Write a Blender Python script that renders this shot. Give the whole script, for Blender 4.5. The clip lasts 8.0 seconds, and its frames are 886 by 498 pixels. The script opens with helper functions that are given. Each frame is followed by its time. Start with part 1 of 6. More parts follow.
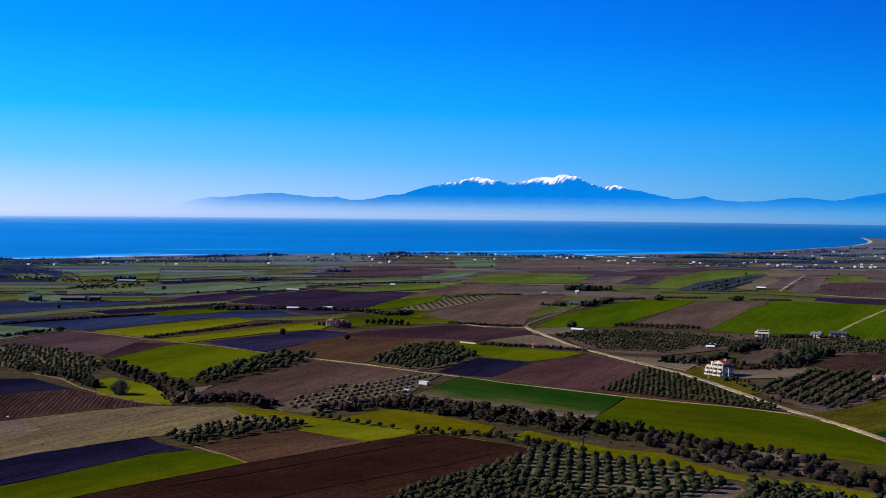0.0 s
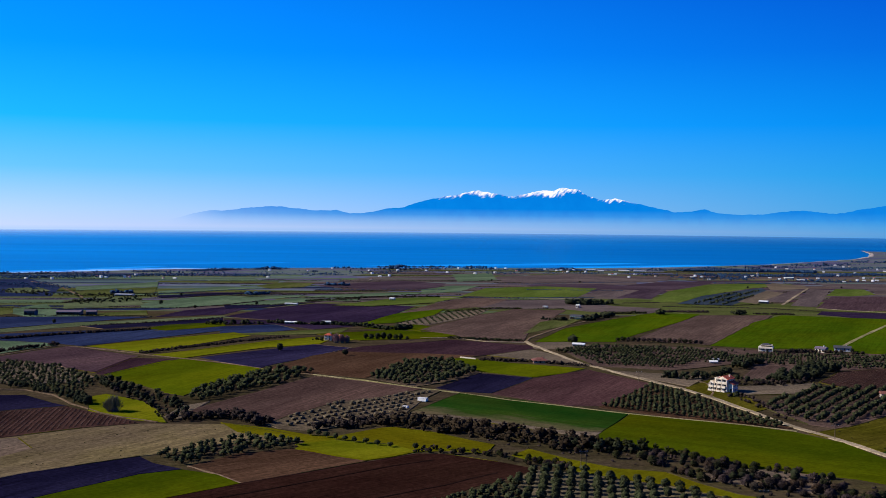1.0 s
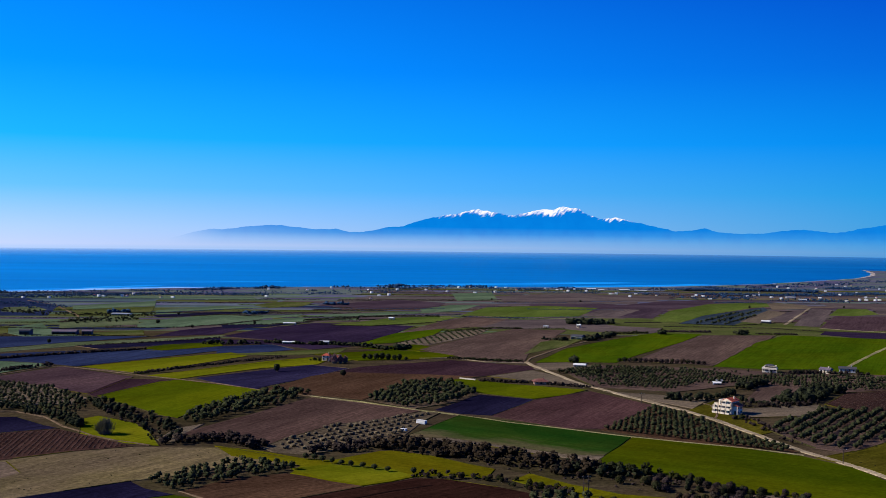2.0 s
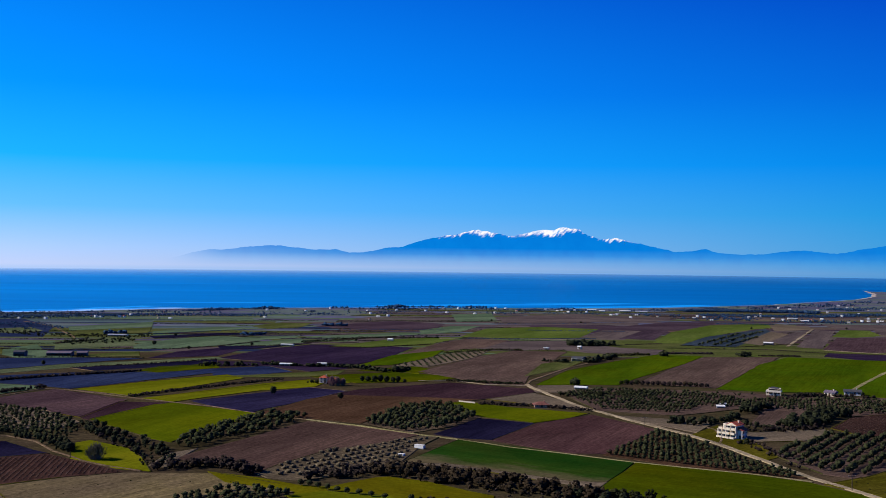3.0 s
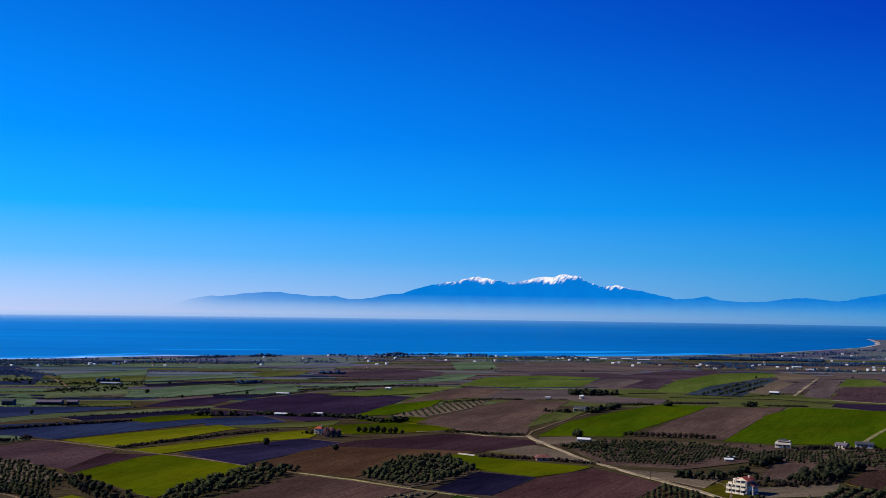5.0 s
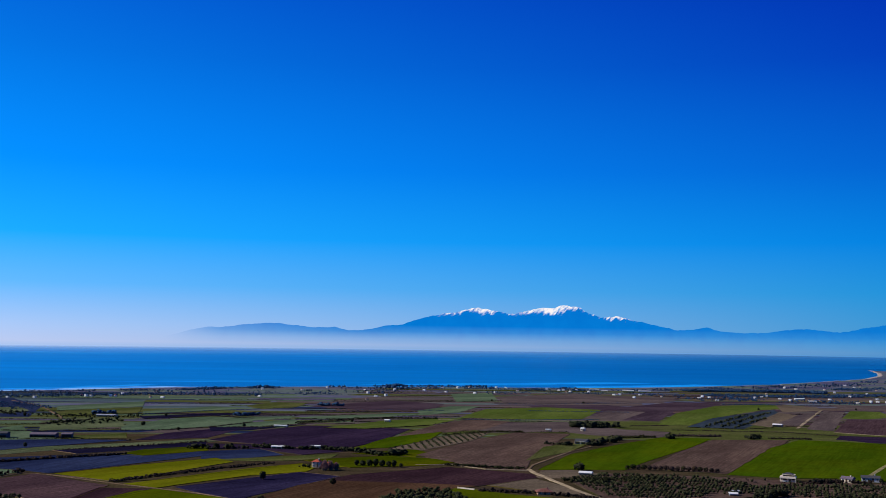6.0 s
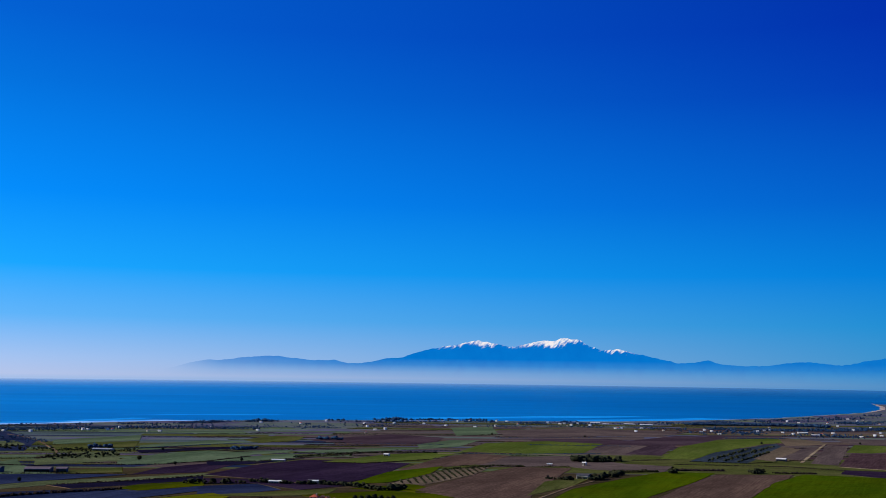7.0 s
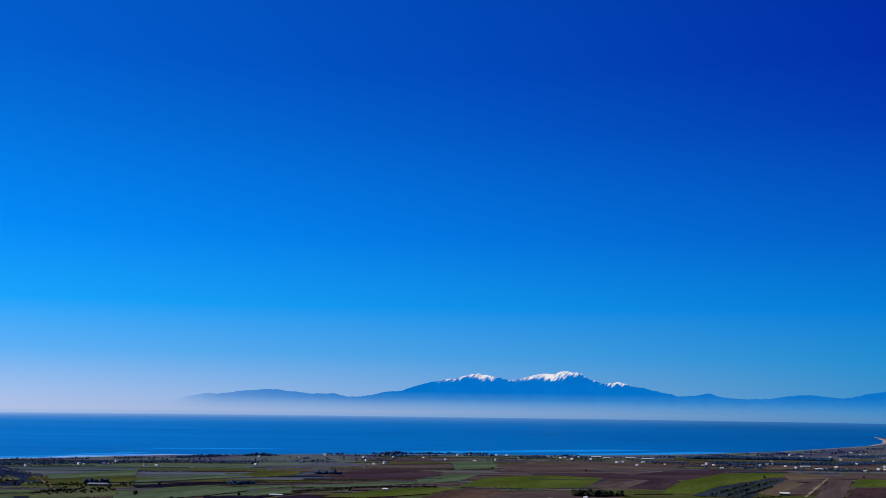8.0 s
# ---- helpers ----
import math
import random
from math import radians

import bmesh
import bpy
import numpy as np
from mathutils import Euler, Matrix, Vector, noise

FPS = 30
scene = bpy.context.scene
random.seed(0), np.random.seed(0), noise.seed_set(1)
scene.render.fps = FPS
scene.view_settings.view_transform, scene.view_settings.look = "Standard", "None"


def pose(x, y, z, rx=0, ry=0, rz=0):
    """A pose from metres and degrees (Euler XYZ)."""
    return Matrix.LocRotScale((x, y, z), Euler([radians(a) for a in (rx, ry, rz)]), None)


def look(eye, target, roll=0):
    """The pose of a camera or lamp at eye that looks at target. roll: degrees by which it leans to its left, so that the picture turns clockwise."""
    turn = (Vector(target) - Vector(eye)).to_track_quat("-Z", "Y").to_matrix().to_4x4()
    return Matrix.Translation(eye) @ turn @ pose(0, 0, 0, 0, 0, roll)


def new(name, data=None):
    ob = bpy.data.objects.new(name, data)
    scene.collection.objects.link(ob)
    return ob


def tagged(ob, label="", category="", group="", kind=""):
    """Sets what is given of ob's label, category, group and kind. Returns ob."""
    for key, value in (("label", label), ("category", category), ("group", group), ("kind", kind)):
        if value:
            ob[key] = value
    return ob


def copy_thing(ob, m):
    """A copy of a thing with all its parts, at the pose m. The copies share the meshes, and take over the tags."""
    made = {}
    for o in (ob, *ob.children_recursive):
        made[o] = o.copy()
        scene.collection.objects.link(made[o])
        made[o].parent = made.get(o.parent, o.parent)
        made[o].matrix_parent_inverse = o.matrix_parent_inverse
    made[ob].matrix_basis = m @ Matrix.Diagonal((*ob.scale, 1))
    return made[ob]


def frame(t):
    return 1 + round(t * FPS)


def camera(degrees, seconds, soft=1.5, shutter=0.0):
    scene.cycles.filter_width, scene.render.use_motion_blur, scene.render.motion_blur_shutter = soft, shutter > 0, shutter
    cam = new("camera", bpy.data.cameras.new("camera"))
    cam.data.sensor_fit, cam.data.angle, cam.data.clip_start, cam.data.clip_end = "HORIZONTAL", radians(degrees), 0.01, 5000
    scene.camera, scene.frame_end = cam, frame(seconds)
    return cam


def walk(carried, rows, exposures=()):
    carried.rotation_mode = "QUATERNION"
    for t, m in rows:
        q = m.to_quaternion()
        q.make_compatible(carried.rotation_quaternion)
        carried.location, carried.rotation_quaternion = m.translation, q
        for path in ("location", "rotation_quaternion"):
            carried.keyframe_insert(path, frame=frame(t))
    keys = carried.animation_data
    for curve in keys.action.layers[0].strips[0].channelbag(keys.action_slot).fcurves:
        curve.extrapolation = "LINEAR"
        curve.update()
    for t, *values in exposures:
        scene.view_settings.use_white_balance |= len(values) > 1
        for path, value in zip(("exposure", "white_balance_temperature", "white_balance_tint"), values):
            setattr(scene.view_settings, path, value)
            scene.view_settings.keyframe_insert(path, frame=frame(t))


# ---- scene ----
cam = camera(44.07, 8.0, soft=0.85)


def eye(x, y, z, pitch, roll, yaw):
    return pose(x, y, z, 90 + pitch, 0, yaw) @ pose(0, 0, 0, 0, 0, roll)


walk(cam, [
    (0, eye(0.00, 0.00, 89.00, -2.408, 0.695, -0.078)),
    (0.5, eye(0.19, 4.44, 88.97, -2.137, 0.672, -0.073)),
    (1, eye(0.39, 8.84, 88.94, -1.709, 0.672, -0.069)),
    (1.5, eye(0.59, 13.22, 88.94, -1.237, 0.692, -0.059)),
    (3, eye(1.21, 27.05, 89.04, 0.350, 0.755, -0.049)),
    (3.5, eye(1.43, 31.60, 89.11, 0.869, 0.782, -0.034)),
    (4, eye(1.66, 36.12, 89.18, 1.447, 0.812, -0.014)),
    (4.5, eye(1.87, 40.52, 89.23, 2.081, 0.845, -0.009)),
    (6, eye(2.39, 52.40, 89.27, 4.420, 0.868, 0.016)),
    (6.5, eye(2.53, 55.95, 89.24, 5.267, 0.882, 0.039)),
    (7, eye(2.64, 59.15, 89.19, 6.132, 0.880, 0.050)),
    (7.5, eye(2.71, 62.15, 89.13, 7.024, 0.866, 0.060)),
    (8, eye(2.77, 65.10, 89.08, 7.853, 0.826, 0.056)),
], exposures=[(0.0, 0.30), (4.0, 0.12), (6.5, -0.02), (8.0, -0.16)])

# ---- light ----
SUN_ELEVATION, SUN_AZIMUTH = 31.0, -86.0   # degrees; azimuth clockwise from the view's heading (+y)
sun_dir = Vector((math.sin(radians(SUN_AZIMUTH)) * math.cos(radians(SUN_ELEVATION)),
                  math.cos(radians(SUN_AZIMUTH)) * math.cos(radians(SUN_ELEVATION)),
                  math.sin(radians(SUN_ELEVATION))))
sun = new("sun", bpy.data.lights.new("sun", "SUN"))
sun.data.energy, sun.data.angle, sun.data.color = 5.0, radians(0.5), (0.98, 0.945, 0.86)
sun.matrix_world = look(sun_dir * 300 + Vector((0, 600, 0)), Vector((0, 600, 0)))

world = bpy.data.worlds.new("sky")
scene.world = world
world.use_nodes = True
wn, wl = world.node_tree.nodes, world.node_tree.links
wn.clear()


def wnode(kind, **values):
    n = wn.new(kind)
    for key, value in values.items():
        n.inputs[key].default_value = value
    return n


sky = wnode("ShaderNodeTexSky")
sky.sky_type, sky.sun_disc = "NISHITA", False
sky.sun_elevation, sky.sun_rotation = radians(SUN_ELEVATION), radians(SUN_AZIMUTH)
sky.altitude, sky.air_density, sky.dust_density, sky.ozone_density = 100, 1.0, 1.2, 3.0
sky_dim = wnode("ShaderNodeVectorMath")
sky_dim.operation = "SCALE"
sky_dim.inputs["Scale"].default_value = 0.10
deep = wnode("ShaderNodeMix", Factor=1.0)
deep.data_type, deep.blend_type = "RGBA", "MULTIPLY"
deep.inputs["B"].default_value = (0.05, 0.45, 1.0, 1)
wl.new(sky.outputs["Color"], deep.inputs["A"])
wl.new(deep.outputs["Result"], sky_dim.inputs[0])
# the deep winter blue and the bright haze over the sea, by height over the horizon and by side
heading = wnode("ShaderNodeTexCoord")
split = wnode("ShaderNodeSeparateXYZ")
wl.new(heading.outputs["Generated"], split.inputs[0])


def ramp(tree, links, source, stops, ease="LINEAR"):
    n = tree.new("ShaderNodeValToRGB")
    n.color_ramp.interpolation = ease
    while len(n.color_ramp.elements) < len(stops):
        n.color_ramp.elements.new(0.5)
    for e, (at, colour) in zip(n.color_ramp.elements, stops):
        e.position, e.color = at, (*colour, 1)
    links.new(source, n.inputs[0])
    return n.outputs["Color"]


lift = wnode("ShaderNodeMath")
lift.operation, lift.use_clamp = "MULTIPLY_ADD", True
lift.inputs[1].default_value, lift.inputs[2].default_value = 1.0, 0.05
wl.new(split.outputs["Z"], lift.inputs[0])


def linear(r, g, b):
    """Linear colour of 8-bit display values."""
    return tuple(v / 255 / 12.92 if v <= 10.3 else ((v / 255 + 0.055) / 1.055) ** 2.4 for v in (r, g, b))


bright_side = ramp(wn, wl, lift.outputs[0], [
    (0.028, linear(90, 178, 242)), (0.0375, linear(196, 209, 246)), (0.053, linear(178, 207, 254)), (0.089, linear(104, 189, 262)), (0.133, linear(26, 174, 268)),
    (0.196, linear(0, 146, 262)), (0.289, linear(0, 117, 230)), (0.344, linear(0, 99, 218)), (1.0, linear(0, 38, 118))])
far_side = ramp(wn, wl, lift.outputs[0], [
    (0.028, linear(40, 132, 204)), (0.0375, linear(86, 148, 204)), (0.053, linear(64, 152, 212)), (0.089, linear(32, 146, 218)), (0.133, linear(0, 128, 224)),
    (0.196, linear(0, 96, 207)), (0.289, linear(0, 55, 184)), (0.344, linear(0, 38, 174)), (1.0, linear(0, 9, 90))])
side = wnode("ShaderNodeMapRange")
side.inputs["From Min"].default_value, side.inputs["From Max"].default_value = -0.40, 0.40
wl.new(split.outputs["X"], side.inputs["Value"])
across = wnode("ShaderNodeMix")
across.data_type = "RGBA"
wl.new(side.outputs[0], across.inputs["Factor"])
wl.new(bright_side, across.inputs["A"])
wl.new(far_side, across.inputs["B"])
blend = wnode("ShaderNodeMix")
blend.data_type = "RGBA"
blend.inputs["Factor"].default_value = 0.9
wl.new(sky_dim.outputs[0], blend.inputs["A"])
wl.new(across.outputs["Result"], blend.inputs["B"])
back = wnode("ShaderNodeBackground", Strength=1.03)
wl.new(blend.outputs["Result"], back.inputs["Color"])
wl.new(back.outputs[0], wn.new("ShaderNodeOutputWorld").inputs[0])


# ---- materials ----
class Mat:
    """A principled material with its node tree at hand."""

    def __init__(self, name, rough=0.9, metal=0.0, gloss=0.15):
        self.m = bpy.data.materials.new(name)
        self.m.use_nodes = True
        self.n, self.l = self.m.node_tree.nodes, self.m.node_tree.links
        self.b = self.n["Principled BSDF"]
        self.b.inputs["Roughness"].default_value = rough
        self.b.inputs["Metallic"].default_value = metal
        self.b.inputs["Specular IOR Level"].default_value = gloss
        self.co = self.n.new("ShaderNodeTexCoord").outputs["Object"]

    def scaled(self, sx, sy, sz=1.0):
        n = self.n.new("ShaderNodeMapping")
        n.inputs["Scale"].default_value = (sx, sy, sz)
        self.l.new(self.co, n.inputs["Vector"])
        return n.outputs[0]

    def noise(self, scale, detail=4.0, at=None, rough=0.6):
        n = self.n.new("ShaderNodeTexNoise")
        n.inputs["Scale"].default_value, n.inputs["Detail"].default_value = scale, detail
        n.inputs["Roughness"].default_value = rough
        self.l.new(at or self.co, n.inputs["Vector"])
        return n.outputs["Fac"]

    def ramp(self, source, stops):
        return ramp(self.n, self.l, source, stops)

    def mix(self, fac, a, b, how="MIX"):
        n = self.n.new("ShaderNodeMix")
        n.data_type, n.blend_type = "RGBA", how
        for key, v in (("Factor", fac), ("A", a), ("B", b)):
            if isinstance(v, (int, float)):
                n.inputs[key].default_value = v
            elif isinstance(v, tuple):
                n.inputs[key].default_value = (*v, 1)
            else:
                self.l.new(v, n.inputs[key])
        return n.outputs["Result"]

    def math(self, how, a, b):
        n = self.n.new("ShaderNodeMath")
        n.operation, n.use_clamp = how, False
        for k, v in enumerate((a, b)):
            if isinstance(v, (int, float)):
                n.inputs[k].default_value = v
            else:
                self.l.new(v, n.inputs[k])
        return n.outputs[0]

    def bump(self, height, strength=0.4, distance=0.3):
        n = self.n.new("ShaderNodeBump")
        n.inputs["Strength"].default_value, n.inputs["Distance"].default_value = strength, distance
        self.l.new(height, n.inputs["Height"])
        self.l.new(n.outputs[0], self.b.inputs["Normal"])

    def colour(self, source):
        if isinstance(source, tuple):
            self.b.inputs["Base Color"].default_value = (*source, 1)
        else:
            self.l.new(source, self.b.inputs["Base Color"])
        return self


def shade(c, k):
    return tuple(min(1.0, v * k) for v in c)


def land_material(name, base, second, streak=0.4, row=0.8, patch=0.02, rough=0.95, worn=None):
    """Soil or crop: patches, streaks along the rows (local x), rows and clods; worn = (colour, slope, offset) thins it out across the rows."""
    base, second = shade(base, 0.72), shade(second, 0.72)
    m = Mat(name, 1.0, gloss=0.0)
    large = m.noise(patch, 6)
    broad = m.noise(1.0, 3, m.scaled(0.0045, 0.016))
    long = m.noise(1.0, 5, m.scaled(0.008, 0.16), 0.65)
    fine = m.noise(0.55, 6, rough=0.7)
    rows = m.noise(1.0, 3, m.scaled(0.03, row))
    c = m.mix(m.ramp(large, [(0.35, (0, 0, 0)), (0.66, (1, 1, 1))]), base, second)
    c = m.mix(m.math("MULTIPLY", m.ramp(long, [(0.40, (0, 0, 0)), (0.64, (1, 1, 1))]), streak * 0.8), c, shade(base, 0.58))
    c = m.mix(0.8, c, m.ramp(broad, [(0.34, (0.66, 0.66, 0.66)), (0.5, (1, 1, 1)), (0.66, (1.28, 1.26, 1.2))]), "MULTIPLY")
    grain = m.math("ADD", m.math("MULTIPLY", fine, 1.1), m.math("MULTIPLY", rows, 0.6))
    c = m.mix(0.45, c, m.ramp(m.noise(0.10, 5, rough=0.7), [(0.32, (0.62, 0.62, 0.62)), (0.68, (1.32, 1.32, 1.32))]), "MULTIPLY")
    low, high = 1.0 - 0.55 * rough, 1.0 + 0.7 * rough
    c = m.mix(1.0, c, m.ramp(m.math("SUBTRACT", grain, 0.35), [(0.26, (low, low, low)), (0.5, (1, 1, 1)), (0.76, (high, high, high))]), "MULTIPLY")
    if worn:
        across = m.n.new("ShaderNodeSeparateXYZ")
        m.l.new(m.co, across.inputs[0])
        edge = m.math("ADD", m.math("MULTIPLY", across.outputs["Y"], worn[1]), m.math("MULTIPLY", m.math("SUBTRACT", m.noise(1.0, 6, m.scaled(0.02, 0.06), 0.65), 0.5), 1.5))
        c = m.mix(m.ramp(m.math("ADD", edge, worn[2]), [(0.3, (0, 0, 0)), (0.75, (1, 1, 1))]), c, m.mix(m.ramp(fine, [(0.35, (0, 0, 0)), (0.65, (1, 1, 1))]), shade(worn[0], 0.55), shade(worn[0], 0.85)))
    m.colour(c)
    m.bump(grain, 0.4 * rough, 0.4)
    return m.m


LAND = {
    "green": land_material("wheat_green", (0.054, 0.102, 0.0030), (0.080, 0.107, 0.0030), 0.4, 0.6, 0.016, 0.5),
    "spring": land_material("wheat_spring", (0.088, 0.116, 0.003), (0.112, 0.120, 0.003), 0.35, 0.6, 0.014, 0.4),
    "wheat": land_material("wheat_low", (0.056, 0.084, 0.0020), (0.084, 0.086, 0.0020), 0.4, 0.6, 0.012, 0.45),
    "dark": land_material("wheat_dark", (0.012, 0.056, 0.006), (0.036, 0.062, 0.008), 0.4, 0.5, 0.02, 0.5, ((0.150, 0.110, 0.055), -0.032, -0.12)),
    "lime": land_material("grass_lime", (0.150, 0.165, 0.005), (0.178, 0.165, 0.007), 0.35, 0.6, 0.02, 0.4),
    "gold": land_material("grass_gold", (0.165, 0.130, 0.004), (0.120, 0.125, 0.004), 0.4, 0.4, 0.02, 0.5),
    "olive": land_material("pasture_olive", (0.085, 0.105, 0.022), (0.120, 0.115, 0.040), 0.5),
    "dull": land_material("pasture_dull", (0.112, 0.142, 0.058), (0.146, 0.160, 0.082), 0.6),
    # sage and mauve: distance haze mixed into the far field colours
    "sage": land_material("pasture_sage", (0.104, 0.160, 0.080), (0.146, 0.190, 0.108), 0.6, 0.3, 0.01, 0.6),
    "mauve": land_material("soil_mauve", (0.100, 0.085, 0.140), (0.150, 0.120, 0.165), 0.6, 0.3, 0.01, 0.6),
    "red": land_material("soil_red", (0.082, 0.037, 0.036), (0.102, 0.050, 0.045), 0.5, 0.9),
    "wine": land_material("soil_wine", (0.030, 0.011, 0.008), (0.048, 0.020, 0.013), 0.5, 0.7),
    "soil": land_material("soil_brown", (0.080, 0.040, 0.022), (0.110, 0.058, 0.032), 0.5, 0.9),
    "plum": land_material("soil_plum", (0.028, 0.016, 0.040), (0.046, 0.027, 0.052), 0.6, 0.6),
    "umber": land_material("soil_umber", (0.108, 0.065, 0.050), (0.144, 0.092, 0.068), 0.5, 0.7),
    "loam": land_material("soil_loam", (0.086, 0.048, 0.038), (0.114, 0.066, 0.050), 0.5, 0.7),
    "garnet": land_material("soil_garnet", (0.042, 0.019, 0.026), (0.062, 0.031, 0.035), 0.5, 0.7),
    "navy": land_material("soil_wet", (0.010, 0.0085, 0.026), (0.019, 0.016, 0.040), 0.5, 0.8),
    "violet": land_material("soil_violet", (0.020, 0.016, 0.046), (0.038, 0.031, 0.070), 0.6, 0.5),
    # heather, fallow and hazy: plum, umber and green paled with painted haze
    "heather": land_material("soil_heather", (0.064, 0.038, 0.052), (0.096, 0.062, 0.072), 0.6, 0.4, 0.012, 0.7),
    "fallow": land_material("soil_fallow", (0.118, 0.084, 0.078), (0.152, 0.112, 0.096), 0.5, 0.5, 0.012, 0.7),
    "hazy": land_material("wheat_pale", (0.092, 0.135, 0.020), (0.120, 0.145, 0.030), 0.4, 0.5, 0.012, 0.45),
    "orchard": land_material("orchard_soil", (0.130, 0.088, 0.056), (0.095, 0.066, 0.040), 0.4, 0.4),
    # slate leans blue: haze put into the colour
    "slate": land_material("soil_slate", (0.034, 0.052, 0.074), (0.052, 0.068, 0.084), 0.5),
    "straw": land_material("stubble_straw", (0.200, 0.148, 0.095), (0.165, 0.120, 0.080), 0.5),
    "meadow": land_material("meadow_dry", (0.200, 0.140, 0.078), (0.165, 0.124, 0.050), 0.4, 0.25),
    "bare": land_material("bare_ground", (0.210, 0.150, 0.100), (0.140, 0.095, 0.065), 0.5, 0.3),
    "maroon": land_material("soil_maroon", (0.080, 0.044, 0.050), (0.106, 0.060, 0.060), 0.5, 0.5),
    "tan": land_material("soil_tan", (0.150, 0.108, 0.066), (0.115, 0.085, 0.050), 0.4, 0.5),
    # dusk and lilac: aerial haze painted in as blue
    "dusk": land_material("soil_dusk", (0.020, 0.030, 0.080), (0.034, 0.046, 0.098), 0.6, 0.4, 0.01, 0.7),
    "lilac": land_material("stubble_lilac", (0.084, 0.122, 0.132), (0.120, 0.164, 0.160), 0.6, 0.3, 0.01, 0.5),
    "pale": land_material("soil_pale", (0.20, 0.155, 0.09), (0.15, 0.115, 0.06), 0.4, 0.3),
    "brush": land_material("scrub_floor", (0.090, 0.060, 0.036), (0.064, 0.052, 0.020), 0.4, 0.3),
    "verge": land_material("grass_verge", (0.085, 0.075, 0.006), (0.115, 0.090, 0.012), 0.4, 0.3),
    "vine": land_material("vineyard_soil", (0.052, 0.024, 0.020), (0.080, 0.040, 0.030), 0.4, 0.3),
}
TRACK = {
    "dirt": land_material("track_dirt", (0.46, 0.35, 0.21), (0.34, 0.25, 0.15), 0.3, 0.4),
    "path": land_material("track_earth", (0.26, 0.17, 0.10), (0.18, 0.12, 0.07), 0.3, 0.4),
    "weeds": land_material("margin_weeds", (0.05, 0.05, 0.015), (0.09, 0.07, 0.03), 0.3, 0.4),
    "furrow": land_material("track_furrow", (0.012, 0.006, 0.005), (0.020, 0.010, 0.008), 0.3, 0.4),
    "grass": land_material("track_grassy", (0.30, 0.26, 0.10), (0.36, 0.29, 0.15), 0.3, 0.4),
}


# ---- building blocks ----
def mesh_ob(name, bm, material, parent=None, label=""):
    me = bpy.data.meshes.new(name)
    bm.to_mesh(me)
    bm.free()
    me.materials.append(material)
    ob = new(name, me)
    ob.parent = parent
    if label:
        ob["label"] = label
    return ob


def part(name, bm, material, parent, label=""):
    return mesh_ob(name, bm, material, parent, label)


def turn2(x, y, degrees):
    c, s = math.cos(radians(degrees)), math.sin(radians(degrees))
    return c * x - s * y, s * x + c * y


def inside(x, y, poly):
    hit = False
    for (x0, y0), (x1, y1) in zip(poly, poly[1:] + poly[:1]):
        if (y0 > y) != (y1 > y) and x < x0 + (y - y0) / (y1 - y0) * (x1 - x0):
            hit = not hit
    return hit


# ---- sea, land, mountains ----
water = Mat("sea_water", 0.45, gloss=0.03)
swell = water.noise(1.0, 5, water.scaled(0.010, 0.05))
streaks = water.noise(1.0, 5, water.scaled(0.0006, 0.012))
drift = water.noise(1.0, 3, water.scaled(0.0009, 0.0012))
c = water.mix(water.ramp(streaks, [(0.38, (0, 0, 0)), (0.68, (1, 1, 1))]), (0.0005, 0.168, 0.49), (0.0005, 0.215, 0.58))
c = water.mix(0.35, c, water.ramp(drift, [(0.3, (0.6, 0.6, 0.7)), (0.7, (1.3, 1.3, 1.2))]), "MULTIPLY")
water.bump(swell, 0.2, 2.0)
# haze imitated by fading the far water to clear, most of all towards the sun
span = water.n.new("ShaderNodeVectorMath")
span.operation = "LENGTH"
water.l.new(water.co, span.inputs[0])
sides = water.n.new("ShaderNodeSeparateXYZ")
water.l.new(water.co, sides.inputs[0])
sky_tint = water.ramp(water.math("ADD", water.math("DIVIDE", sides.outputs["X"], 5000.0), 0.5), [
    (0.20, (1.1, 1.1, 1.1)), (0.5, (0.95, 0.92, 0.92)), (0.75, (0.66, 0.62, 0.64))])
water.colour(water.mix(1.0, c, sky_tint, "MULTIPLY"))   # sky reflection painted into the colour: brighter sunward, darker to the right
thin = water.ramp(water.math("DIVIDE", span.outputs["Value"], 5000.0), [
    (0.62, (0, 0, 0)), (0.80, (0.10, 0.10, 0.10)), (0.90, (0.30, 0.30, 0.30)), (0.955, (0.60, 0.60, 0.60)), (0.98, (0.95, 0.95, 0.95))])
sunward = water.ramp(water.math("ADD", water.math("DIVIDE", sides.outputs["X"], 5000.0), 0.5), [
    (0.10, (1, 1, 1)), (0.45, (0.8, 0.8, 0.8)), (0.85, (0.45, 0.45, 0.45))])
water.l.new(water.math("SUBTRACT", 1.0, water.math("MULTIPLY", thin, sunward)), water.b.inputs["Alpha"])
bm = bmesh.new()
rings = []
for r in (0, 1500, 2500, 3200, 3800, 4200, 4500, 4700, 4820, 4900):
    turns = [2 * math.pi * k / 720 for k in range(720)] if r else [0]
    rings.append([bm.verts.new((r * math.sin(a), r * math.cos(a), (r / 4900) ** 8 * (17 + 3.0 * max(0.0, min(1.0, (r * math.sin(a) - 200) / 1500))))) for a in turns])
for k in range(720):
    j = (k + 1) % 720
    bm.faces.new((rings[0][0], rings[1][j], rings[1][k]))
    for inner, outer in zip(rings[1:], rings[2:]):
        bm.faces.new((inner[k], inner[j], outer[j], outer[k]))
bmesh.ops.recalc_face_normals(bm, faces=bm.faces)
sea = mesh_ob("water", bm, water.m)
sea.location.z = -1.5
tagged(sea, "deep blue calm sea, its far rim faded to imitate haze", "sea", kind="structure")

